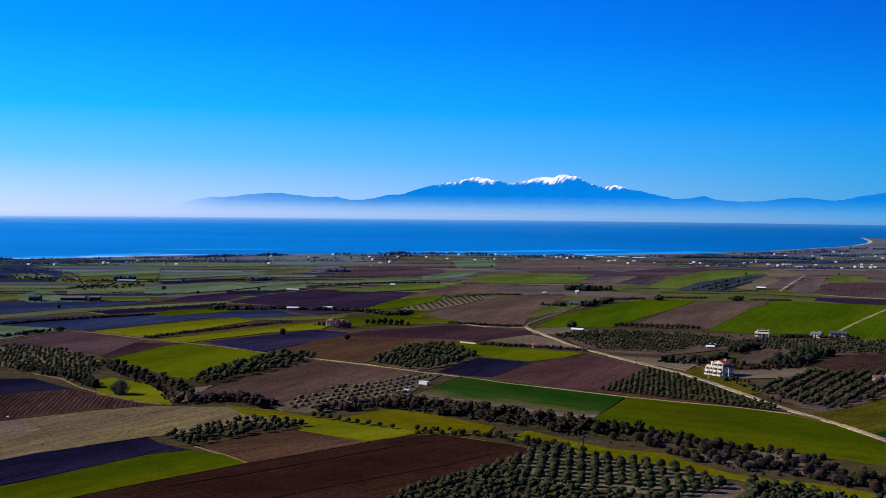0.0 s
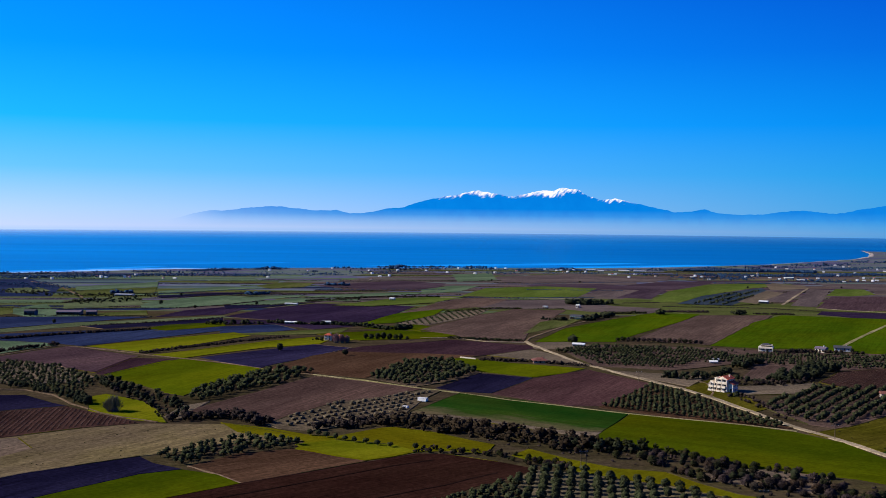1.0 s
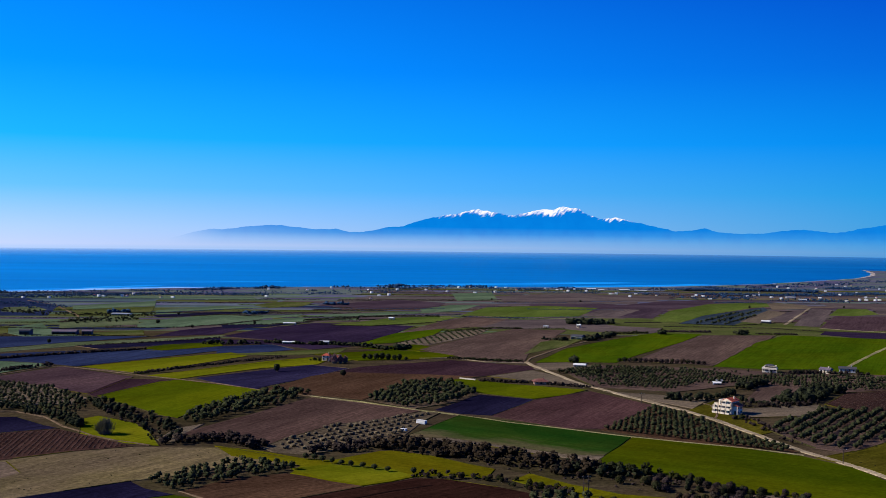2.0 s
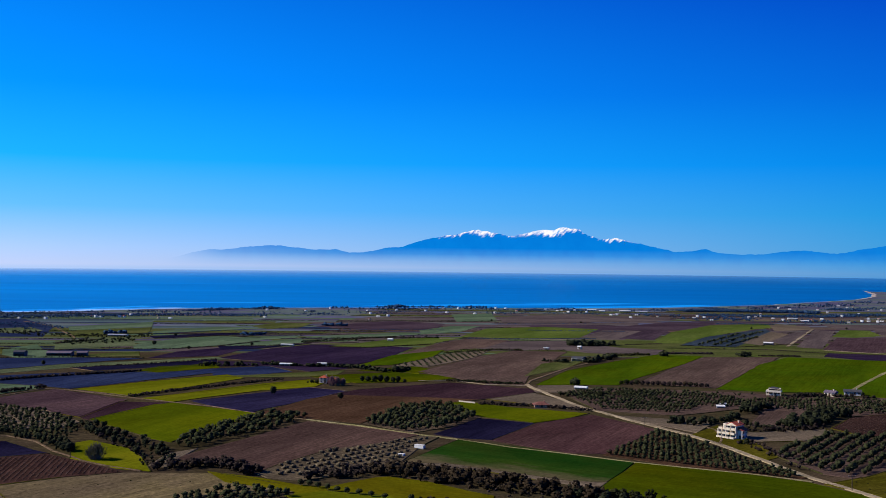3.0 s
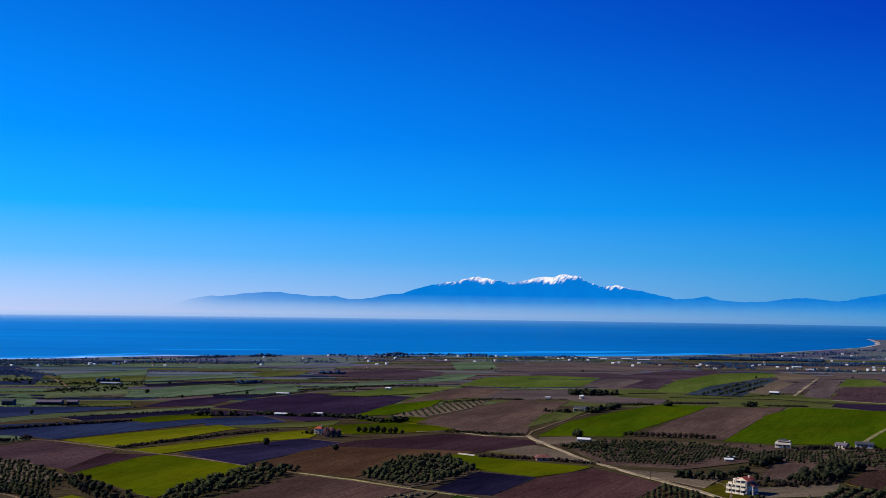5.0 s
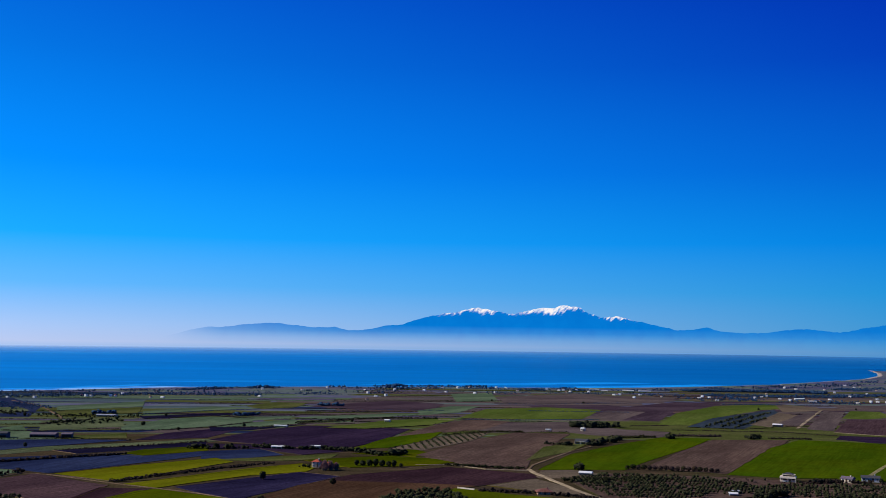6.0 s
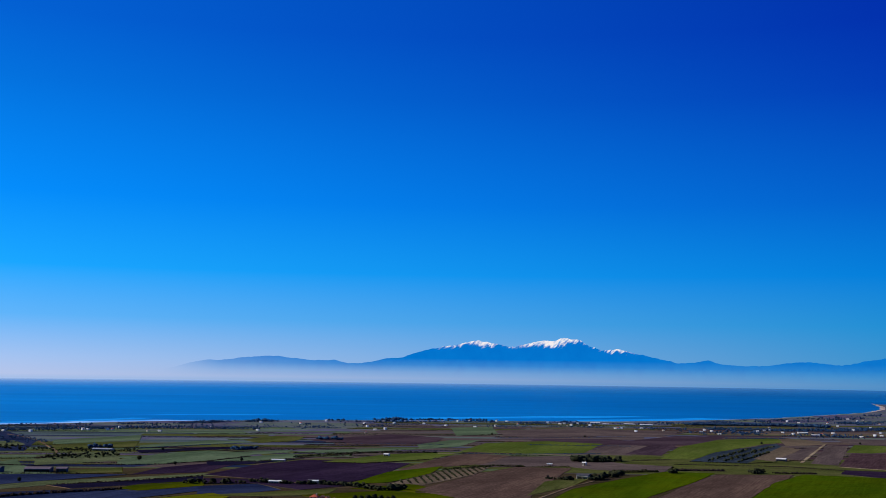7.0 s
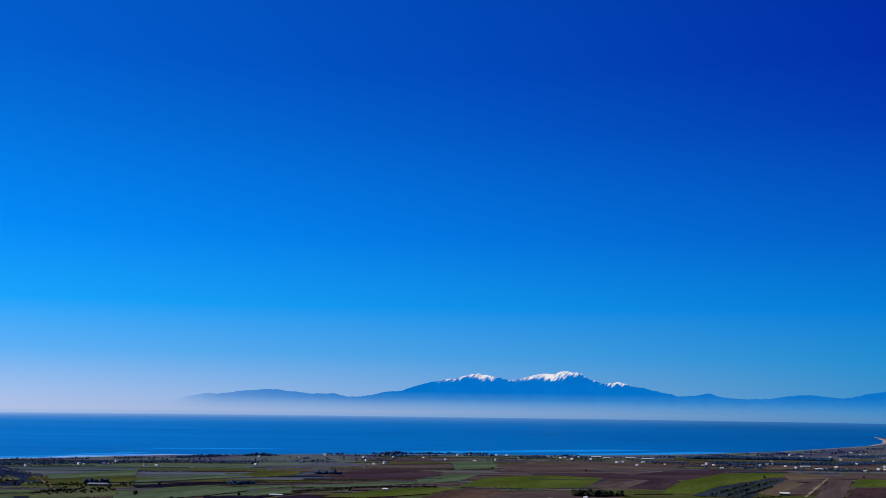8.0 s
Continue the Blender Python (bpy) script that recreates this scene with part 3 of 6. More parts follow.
field("green", 65, (188.9, 774.8), (272.4, 956.4), (319.5, 1028.8), (408.2, 1000.3), (486.5, 999.3), (350.5, 718.2), (300.3, 734.2), (258, 764.9), (225.3, 761.6))
field("maroon", 61, (-299, 620.7), (-271.2, 671.4), (-260.3, 698), (-245.8, 730.3), (-197.2, 692.5), (-186.2, 685), (-190, 611.6), (-220.3, 634.7), (-265, 655.9))
field("garnet", 87, (-192.3, 613.7), (-189.1, 676.4), (-158.7, 673.7), (-182.8, 603.4))
field("spring", 73, (-184, 605.5), (-165.3, 665.1), (-156.3, 674), (-128.9, 655.4), (-96.6, 633.5), (-106.1, 603.2), (-117.9, 569.6), (-124.3, 539.7), (-136.5, 549.4), (-157.6, 574.2))
field("violet", 51, (-147.8, 683), (-125.1, 711.2), (-86.1, 756.7), (-59.2, 739.6), (-76.1, 701.2), (-98.3, 655.6), (-103.3, 640.2), (-130.4, 663))
field("soil", 66, (-101.2, 635.5), (-79.4, 698), (-53.5, 740.2), (-7.9, 778.7), (8.4, 794.9), (61.6, 765.1), (63.9, 745.5), (37.3, 715), (7.4, 686.4), (-20.3, 662.6), (-40.4, 604.3), (-57, 613.9), (-91.1, 629.3))
field("garnet", 64, (-67, 720), (-54, 746.6), (-8, 782.3), (8.4, 794.9), (61.6, 765.1), (63.9, 745.5), (25.8, 705.1), (-7.2, 713.7))
field("straw", 46, (29.6, 708.4), (61.7, 742.1), (80.3, 701.6), (86.1, 661.8), (57.1, 685.5))
field("orchard", 74, (-38.9, 604.4), (-20.5, 667.8), (7.3, 678.2), (23.8, 629.8), (6.5, 595.4), (-11.6, 575.9))
field("navy", 66, (-1.7, 572.8), (23.1, 627.4), (51.8, 611.9), (26.5, 558.1), (10.6, 562.4))
field("red", 65, (26.4, 556.3), (51.6, 609.7), (87.6, 647.1), (114.2, 595.8), (77.3, 524.2), (60.4, 524.7))
field("spring", 54, (2, 680.5), (14.7, 698.3), (42.2, 673.4), (86.5, 651.9), (72.4, 631.6), (51.3, 614), (23.3, 632))
field("umber", 39, (79.6, 747.1), (112.5, 773.8), (186.4, 764.4), (239.3, 743.7), (356.4, 730.5), (321.1, 657.4), (238.3, 655.2), (184, 680.9), (134.4, 646.3), (93.1, 662.4))
field("straw", -22, (94.4, 647.7), (128.6, 634), (152.7, 624.6), (133, 587.1), (112.8, 619.1))
field("umber", 66, (165.7, 612.5), (191.8, 671.2), (219.6, 676.2), (216.1, 629.8), (187.2, 609.9))
field("straw", 20, (156.3, 589), (205.3, 607.2), (203.2, 582.7), (179.7, 565.9), (151.7, 560.2))
field("vine", 98, (208.5, 607.4), (234.8, 650), (273.5, 668.1), (323.5, 662.5), (290.1, 593.3), (243.3, 593.7), (217.3, 580))
field("umber", 53, (153.6, 526.4), (198.3, 586.3), (237.6, 579.6), (282.3, 577.3), (248.9, 508.3), (210.1, 511.7), (172.8, 473.2), (161.2, 483))
field("verge", 36, (154.3, 461.9), (175.5, 477.2), (208.8, 508.6), (248.9, 508.3), (190.5, 387.6), (173.1, 420.5), (166.8, 443.8))
field("soil", 61, (74.9, 520.9), (114.6, 591.7), (125.6, 567.4), (138.3, 509.8), (151.5, 474.4), (144.8, 470.1), (108.2, 493.3))
field("verge", 57, (128.6, 580.9), (150, 613.4), (154.7, 560.4), (155, 521.7), (147.2, 513.5), (137.6, 550.2))
field("straw", 51, (-295.8, 614), (-264, 653.4), (-243.4, 652.7), (-217.1, 635), (-186, 596.6), (-187.9, 575.8), (-215.4, 577.6), (-231.3, 572.4), (-269.7, 559.6))
field("navy", 52, (-241.9, 501.9), (-216.1, 534.7), (-199.9, 535.9), (-178.5, 514.2), (-169.4, 507), (-198.1, 490), (-227.2, 471.3))
field("vine", 99, (-227.2, 471.3), (-198.1, 490), (-170.7, 506.9), (-149.4, 489), (-125.7, 468.6), (-146.8, 457), (-164.7, 441.4), (-174.9, 432.7), (-193.5, 401.2))
field("meadow", 62, (-192.2, 398.4), (-174.5, 431.6), (-164.3, 440.2), (-146.4, 455.8), (-125.8, 467.3), (-108.7, 467.1), (-87.2, 468.5), (-60.3, 450.1), (-52.7, 435.4), (-78, 431.7), (-96.3, 413.6), (-108.8, 405.9), (-127.2, 389.7), (-140.9, 377.5), (-148.5, 367.1), (-164.5, 340.7))
field("bare", 62, (-192.2, 398.4), (-174.5, 431.6), (-164.8, 435.6), (-152.2, 416.6), (-160.3, 396.3), (-182.8, 378.8))
field("navy", 58, (-164.5, 340.7), (-148.2, 366.3), (-140.6, 376.7), (-126.9, 388.8), (-108.6, 404.9), (-101.1, 394.8), (-88.9, 386.3), (-101.5, 378.7), (-112.9, 363.3), (-124.3, 347.6), (-135.6, 335.1), (-150.8, 312.3))
field("wheat", 53, (-150, 310.6), (-134.8, 333.1), (-124.1, 346.9), (-112.7, 362.5), (-101.3, 377.8), (-88.7, 385.5), (-74.3, 378.4), (-65, 367.3), (-74, 358.2), (-87.5, 345), (-99.8, 332.1), (-112.2, 318.2), (-128.9, 299.1), (-139.3, 288.3))
field("soil", 41, (-87.7, 390), (-74.4, 411.8), (-56.4, 421.1), (-47.2, 417.4), (-25.6, 401.7), (-47.2, 382.4), (-65, 367.3), (-74.3, 378.4))
field("wine", 41, (-64.9, 366.5), (-47.1, 381.5), (-25.5, 400.8), (-8.1, 415.5), (2.7, 415.1), (21.6, 403.3), (34.4, 392.8), (25.2, 377.5), (12.1, 365.5), (-13, 327.5), (-18.4, 261.1), (-124.4, 257.4), (-138.8, 287.3), (-128.4, 298.1), (-111.8, 317), (-99.6, 331.4), (-87.3, 344.3))
field("gold", -26, (-92.7, 472), (-71.5, 461.7), (-54.4, 449.2), (-41.2, 445.3), (-32.6, 455.4), (-23.7, 464.7), (-18.9, 466.3), (-4.2, 458.4), (12, 441.5), (22, 433.1), (18.4, 418), (2.8, 421.3), (-8.1, 418.6), (-16.5, 410), (-26.7, 402.6), (-37.7, 408.8), (-54.2, 421.2), (-52, 435.5), (-81.6, 451.2))
field("lime", 30, (-55.3, 429.7), (-40.5, 438.4), (-17.4, 430.8), (-9.3, 420.6), (-25.8, 405.6), (-40.2, 412.7))
field("lime", 59, (-169.2, 531.3), (-162.8, 542.1), (-140.3, 523.4), (-127.5, 500.8), (-115.4, 470.6), (-130.7, 476.3), (-157.1, 497.2))
field("loam", 68, (-113.5, 498.7), (-69.1, 608.5), (-39.6, 591.7), (-9.1, 568.4), (-25.1, 545.3), (-48.6, 525), (-65.8, 490.3), (-73, 468.1), (-97.1, 494))
field("tan", 54, (-72.7, 469.4), (-65.8, 490.3), (-48.6, 525), (-25.1, 545.3), (-8.4, 566.6), (1, 563.5), (-7.4, 538), (-15.1, 499.5), (-22.2, 484.8), (-33.7, 470.5), (-51.7, 456.7), (-66.6, 460.8))
field("straw", 87, (-120.2, 483.9), (-118.9, 510.5), (-108.4, 524), (-111.6, 495.9), (-111.5, 478.9))
field("dark", -34, (-15, 496.6), (10.5, 556.9), (86.5, 504.9), (67.7, 461.6), (53.4, 462), (30.4, 478.6), (5.6, 495.1))
field("straw", -4, (-15.5, 496.5), (5.6, 495.1), (30.4, 478.6), (53.4, 462), (67.6, 460.3), (62.5, 449.2), (43.6, 460.1), (20.4, 479.3), (0.5, 484.9))
field("wheat", -29, (86.8, 503.4), (107.9, 491.9), (130.2, 479.6), (149.4, 465.4), (162.1, 443.5), (168.2, 408.3), (179.2, 364.2), (175.4, 356.5), (153.6, 372.4), (143.9, 381.8), (126.4, 389.6), (106.4, 398.4), (88.8, 424), (73, 435), (62.1, 446.8))
field("brush", -2, (-24.7, 484.6), (0.5, 483.5), (20.4, 478), (43.5, 458.9), (62.3, 448), (73, 435), (88.8, 424), (106.4, 398.4), (126.4, 389.6), (143.9, 381.8), (153.6, 372.4), (175.4, 356.5), (153.2, 310.6), (138.6, 335.4), (122.6, 349), (98.1, 359.6), (88.3, 374.1), (80, 390.7), (64.4, 395.3), (47.6, 410.6), (33.9, 427.3), (20.9, 434.2), (-4.2, 458.4))
field("bare", 53, (86.7, 379.8), (96.9, 393.4), (116.2, 396.2), (137, 384.9), (124.6, 360.1), (106.3, 368.5))
field("gold", 58, (27.5, 414.4), (34.9, 426.3), (47.5, 409.6), (64.3, 394.4), (79.8, 389.8), (88.2, 373.2), (97.9, 358.8), (111, 352.8), (122.4, 348.3), (138.3, 334.8), (152.7, 309.5), (145.3, 294.3), (133.9, 323.9), (124.6, 329.7), (108.3, 338.1), (102.3, 348.1), (88.8, 359.9), (78, 371.1), (63.7, 378.6), (51.2, 388.3), (38.2, 401.4))
field("brush", 58, (25.2, 377.5), (34.3, 391.9), (51.1, 387.4), (63.6, 377.8), (77.8, 370.3), (88.6, 359.2), (102.1, 347.4), (108, 337.4), (124.1, 328.4), (133.4, 322.6), (144.8, 293.3), (131.8, 266.3), (-18.4, 261.1), (-13, 326.9), (12, 364.7))
field("pale", 59, (25.7, 376.7), (34.2, 391), (50.9, 386.5), (63.5, 376.9), (77.7, 369.5), (88.5, 358.4), (94.4, 345.6), (77.2, 329.5), (39.7, 340.4), (27.1, 349.6))
field("lime", 44, (31.6, 338.7), (37.5, 344.4), (41.3, 339.1), (36.8, 329.7))
field("bare", 31, (80, 338.1), (94.8, 347.1), (96.1, 338.9), (87.3, 325.6), (64.3, 264), (51.8, 263.6))
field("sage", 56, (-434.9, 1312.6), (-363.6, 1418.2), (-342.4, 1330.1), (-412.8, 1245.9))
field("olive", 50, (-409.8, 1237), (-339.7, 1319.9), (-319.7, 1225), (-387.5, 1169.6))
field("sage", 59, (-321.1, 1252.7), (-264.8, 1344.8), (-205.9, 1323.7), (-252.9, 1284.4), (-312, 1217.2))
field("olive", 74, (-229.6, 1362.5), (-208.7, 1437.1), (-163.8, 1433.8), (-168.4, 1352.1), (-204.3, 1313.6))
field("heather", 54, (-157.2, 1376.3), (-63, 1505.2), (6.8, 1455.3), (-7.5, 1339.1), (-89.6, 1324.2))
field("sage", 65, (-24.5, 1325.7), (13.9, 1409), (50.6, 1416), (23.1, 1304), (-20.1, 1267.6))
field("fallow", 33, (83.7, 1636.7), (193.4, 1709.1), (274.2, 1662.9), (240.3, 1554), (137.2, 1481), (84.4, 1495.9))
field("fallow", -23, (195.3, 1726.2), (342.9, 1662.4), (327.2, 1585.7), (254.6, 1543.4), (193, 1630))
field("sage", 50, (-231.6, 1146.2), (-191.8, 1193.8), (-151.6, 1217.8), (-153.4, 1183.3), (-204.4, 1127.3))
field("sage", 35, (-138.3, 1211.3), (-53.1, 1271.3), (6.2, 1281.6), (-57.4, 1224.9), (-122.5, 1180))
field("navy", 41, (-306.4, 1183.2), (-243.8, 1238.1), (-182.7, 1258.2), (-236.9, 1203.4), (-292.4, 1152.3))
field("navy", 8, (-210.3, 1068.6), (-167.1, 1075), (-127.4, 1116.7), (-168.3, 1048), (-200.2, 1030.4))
field("dark", 44, (170.4, 426.5), (178.8, 434.5), (216.9, 442.2), (200.4, 408.1), (169.6, 417.2))

track("dirt", 3.3, (181.1, 368.2), (171.4, 416.3), (165.5, 440.3), (160, 457.4), (153.5, 474.5), (147.8, 497.3), (142, 524), (135.6, 553.6), (127, 580.8), (116.4, 604.3), (104.9, 629.7), (95.5, 655.1), (87.4, 672.2), (80, 698.8), (69.8, 746.1), (63.4, 772.2), (61.5, 789.6))
track("path", 1.6, (61.5, 789.6), (65.8, 812.4), (78.9, 845.7), (103.2, 906), (125.2, 948.2))
track("grass", 1.7, (-69.9, 615), (-39.9, 595.9), (-11.5, 572), (9.1, 558.6), (33.9, 537.6), (60, 521.4), (84.4, 504.7), (103.3, 494.4), (130.6, 481), (151, 466.7))
track("path", 1.1, (-258.7, 536.7), (-223.8, 553.8), (-205.7, 551.5), (-186.3, 536.9), (-170.1, 513.2), (-150.3, 491.8), (-137.1, 481.4), (-119.6, 471.6))
track("path", 1.1, (-267.9, 718.6), (-254.2, 732.7), (-237.5, 728), (-189.2, 696.1), (-157.6, 676.6), (-129.9, 660.4), (-98.3, 633.4), (-69.9, 615))
track("path", 1.1, (-189.7, 702), (-215.5, 717.6), (-237.5, 728))
track("path", 0.8, (-87.9, 390.9), (-74.3, 378.4), (-65, 367.3))
track("furrow", 1.0, (-61.4, 313.2), (-49.9, 323.4), (-27.9, 342.8), (2.5, 367.4), (20.7, 385.9))
track("furrow", 1.0, (-83.5, 336.1), (-60.3, 354.3), (-41.9, 370.8), (-15.8, 394.7), (-1.5, 404.9))
track("path", 1.1, (-299, 620.7), (-273.4, 676.7), (-262.4, 703.8), (-254.2, 732.7))
track("dirt", 1.7, (-14.5, 803.7), (8.5, 810), (32.7, 786.6), (62.2, 782.5))
track("dirt", 3.0, (357.9, 1153.3), (418.5, 1295.3), (480.4, 1439.1))
track("dirt", 3.0, (380.4, 1113.8), (415.7, 1085.4), (436, 1069), (507.1, 1041.9))
track("grass", 3.0, (276.5, 766.8), (327.2, 852.9), (390.1, 955.7), (648.3, 1333.5))
track("dirt", 3.0, (-0.4, 1199.9), (56.3, 1217.6), (136.8, 1205.4))
track("path", 2.2, (-521.1, 1398.4), (-457.4, 1319), (-379.2, 1162.6), (-366.8, 1124.5))
track("path", 1.1, (136.2, 623.2), (144.8, 598.2), (140.2, 566.6), (135.6, 553.6))
track("dirt", 1.1, (-200.9, 578.8), (-216.1, 563.8))



# ---- trees and scrub ----
def foliage(name, dark, light, other=None):
    m = Mat(name, 0.9, gloss=0.02)
    info = m.n.new("ShaderNodeNewGeometry").outputs["Random Per Island"]
    c = m.mix(info, dark, light)
    if other:
        own = m.n.new("ShaderNodeObjectInfo").outputs["Random"]
        for at, tint in other:
            c = m.mix(m.ramp(own, [(at, (0, 0, 0)), (at + 0.05, (1, 1, 1))]), c, m.mix(info, shade(tint, 0.45), tint))
    c = m.mix(0.6, c, m.ramp(m.noise(1.1, 3), [(0.3, (0.6, 0.6, 0.6)), (0.75, (1.35, 1.35, 1.35))]), "MULTIPLY")
    return m.colour(c).m


LEAF = {
    "olive": foliage("olive_leaves", (0.026, 0.029, 0.012), (0.049, 0.053, 0.024)),
    "young": foliage("young_leaves", (0.080, 0.062, 0.038), (0.150, 0.115, 0.070)),
    "vine": foliage("vine_wood", (0.052, 0.030, 0.026), (0.105, 0.068, 0.054)),
    "scrub": foliage("scrub_leaves", (0.015, 0.011, 0.009), (0.044, 0.031, 0.026),
                     ((0.25, (0.056, 0.038, 0.036)), (0.45, (0.040, 0.040, 0.014)), (0.6, (0.054, 0.034, 0.022)), (0.75, (0.026, 0.028, 0.012)))),
    # foliage of distant trees: aerial haze painted into the leaf colour as blue
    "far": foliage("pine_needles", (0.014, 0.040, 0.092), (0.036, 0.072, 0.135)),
    "tree": foliage("tree_leaves", (0.014, 0.016, 0.008), (0.034, 0.037, 0.019)),
}
bark = Mat("bark", 0.9, gloss=0.1)
bark.colour(bark.mix(bark.noise(3.0), (0.10, 0.075, 0.055), (0.18, 0.14, 0.11)))
BARK = bark.m

rng = np.random.default_rng(5)
OCTA = np.array([(1, 0, 0), (-1, 0, 0), (0, 1, 0), (0, -1, 0), (0, 0, 1), (0, 0, -1)], float)
OCTA_F = np.array([(0, 2, 4), (2, 1, 4), (1, 3, 4), (3, 0, 4), (2, 0, 5), (1, 2, 5), (3, 1, 5), (0, 3, 5)])


def clumps(count, width, height, base, size, seed, lumps=7):
    """Leaf clumps (small uneven octahedra) over a rounded, lumpy crown, as vertices, faces and soft crown normals."""
    r = np.random.default_rng(seed)
    knobs = r.normal(size=(lumps, 3))
    knobs /= np.linalg.norm(knobs, axis=1)[:, None]
    swell = r.uniform(0.12, 0.34, lumps)
    verts, faces, normals = [], [], []
    half = np.array([width, width, height]) / 2
    for k in range(count):
        d = r.normal(size=3)
        d /= np.linalg.norm(d)
        near_knob = swell * np.clip(knobs @ d, 0, 1) ** 3
        reach = 0.72 + float(np.max(near_knob)) + r.normal(0, 0.06)
        reach *= r.uniform(0.82, 1.0) if k % 4 else r.uniform(0.3, 0.8)
        p = d * half * reach + np.array([0, 0, base + height / 2])
        q, _ = np.linalg.qr(r.normal(size=(3, 3)))
        local = (OCTA * (r.uniform(0.6, 1.3, (6, 1)) * size)) @ q * np.array([1, 1, 0.75])
        way = d + 0.7 * (d - knobs[int(np.argmax(near_knob))]) + r.normal(0, 0.22, 3)
        n = way / np.linalg.norm(way) + 0.55 * local / size
        faces.append(OCTA_F + 6 * len(verts))
        verts.append(local + p)
        normals.append(n / np.linalg.norm(n, axis=1)[:, None])
    return np.concatenate(verts), np.concatenate(faces), np.concatenate(normals)


def limb(v, f, a, b, ra, rb, sides=5):
    a, b = np.array(a, float), np.array(b, float)
    d = (b - a) / np.linalg.norm(b - a)
    u = np.cross(d, (0.3, 0.9, 0.2))
    u /= np.linalg.norm(u)
    w = np.cross(d, u)
    at = sum(len(x) for x in v)
    turns = np.linspace(0, 2 * math.pi, sides, endpoint=False)
    ring = np.cos(turns)[:, None] * u + np.sin(turns)[:, None] * w
    v.append(np.concatenate([a + ring * ra, b + ring * rb]))
    for k in range(sides):
        j = (k + 1) % sides
        f.append(((at + k, at + j, at + sides + j), (at + k, at + sides + j, at + sides + k)))


def trunk(width, height, base, seed):
    r = np.random.default_rng(seed)
    v, f = [], []
    lean = r.normal(0, 0.12, 2)
    fork = (lean[0], lean[1], base)
    limb(v, f, (0, 0, -0.15), fork, 0.055 * height, 0.04 * height, 6)
    for k in range(4):
        a = k * 1.6 + r.uniform(0, 1)
        limb(v, f, fork, (lean[0] + math.cos(a) * width * 0.3, lean[1] + math.sin(a) * width * 0.3, base + height * 0.45), 0.03 * height, 0.012 * height, 4)
    return np.concatenate(v), np.concatenate([np.array(x) for x in f])


def raw_mesh(name, v, f, material, normals=None):
    me = bpy.data.meshes.new(name)
    me.from_pydata(v.tolist(), [], f.tolist())
    me.materials.append(material)
    if normals is not None:
        me.polygons.foreach_set("use_smooth", [True] * len(f))
        me.normals_split_custom_set_from_vertices(normals.tolist())
    me.update()
    return me


# crown width, height, clear stem, clump size, clumps near and far
SHAPE = {"olive": (4.2, 3.4, 0.8, 0.32, 210, 30), "young": (4.2, 1.8, 0.15, 0.42, 90, 30), "vine": (2.6, 2.4, 0.5, 0.5, 14, 6),
         "scrub": (4.6, 3.8, 0.2, 0.32, 190, 30), "tree": (6.0, 6.0, 0.3, 0.48, 260, 36)}
WORDS = {"olive": "grey-green olive tree with a rounded crown", "young": "small young olive tree in a spaced row",
         "scrub": "brown leafless shrub in the stream belt", "tree": "dark green broad tree with a dense crown",
         "vine": "bare pruned vine stock in a row"}
PLURAL = {"olive": ("olive_grove", "grove of grey-green olive trees in rows"), "young": ("young_orchard", "rows of small young olive trees on bare soil"),
          "vine": ("vine_rows", "rows of bare pruned vines"), "scrub": ("scrub_belt", "tangled belt of brown and dark green scrub"),
          "tree": ("tree_belt", "belt of dark green broad-leaved trees")}
NEAR, FAR, FARTHER = {}, {}, {}
for s, (w, h, base, size, many, few) in SHAPE.items():
    NEAR[s] = []
    for k in range(6):
        v, f, n = clumps(many, w, h, base, size, 20 + k)
        NEAR[s].append((raw_mesh("trunk", *trunk(w, h, base + 0.3, k), BARK), raw_mesh("crown", v, f, LEAF[s], n)))
    FAR[s], FARTHER[s] = [], []
    for k in range(6):
        v, f, n = clumps(few, w, h, base, size * (many / few) ** 0.42, 50 + k, 5)
        tv, tf = [], []
        limb(tv, tf, (0, 0, -0.1), (0, 0, base + h * 0.4), 0.05 * h, 0.03 * h, 4)
        stem_n = tv[0] * np.array([1, 1, 0])
        FAR[s].append((np.concatenate([v] + tv), np.concatenate([f] + [np.array(x) + len(v) for x in tf]), np.concatenate([n, stem_n / np.linalg.norm(stem_n, axis=1)[:, None]])))
        FARTHER[s].append(clumps(max(4, few // 7), w, h, base * 0.3, size * (many * 7 / few) ** 0.43, 80 + k, 5))

singles = {}


def lone(sort, x, y, size, group=""):
    """One tree as a thing with its trunk and crown."""
    n = singles[sort] = singles.get(sort, 0) + 1
    stem, crown = NEAR[sort][n % 6]
    name = {"olive": "olive_tree", "young": "olive_tree", "scrub": "shrub", "tree": "tree", "vine": "vine"}[sort]
    ob = new(name)
    ob.matrix_world = pose(x, y, 0.1, 0, 0, rng.uniform(0, 360)) @ Matrix.Diagonal((size * rng.uniform(0.9, 1.12), size * rng.uniform(0.9, 1.12), size * rng.uniform(0.88, 1.15), 1))
    for me in (stem, crown):
        new(me.name.split(".")[0], me).parent = ob
    return tagged(ob, WORDS[sort], "shrub" if sort == "scrub" else "tree", group)


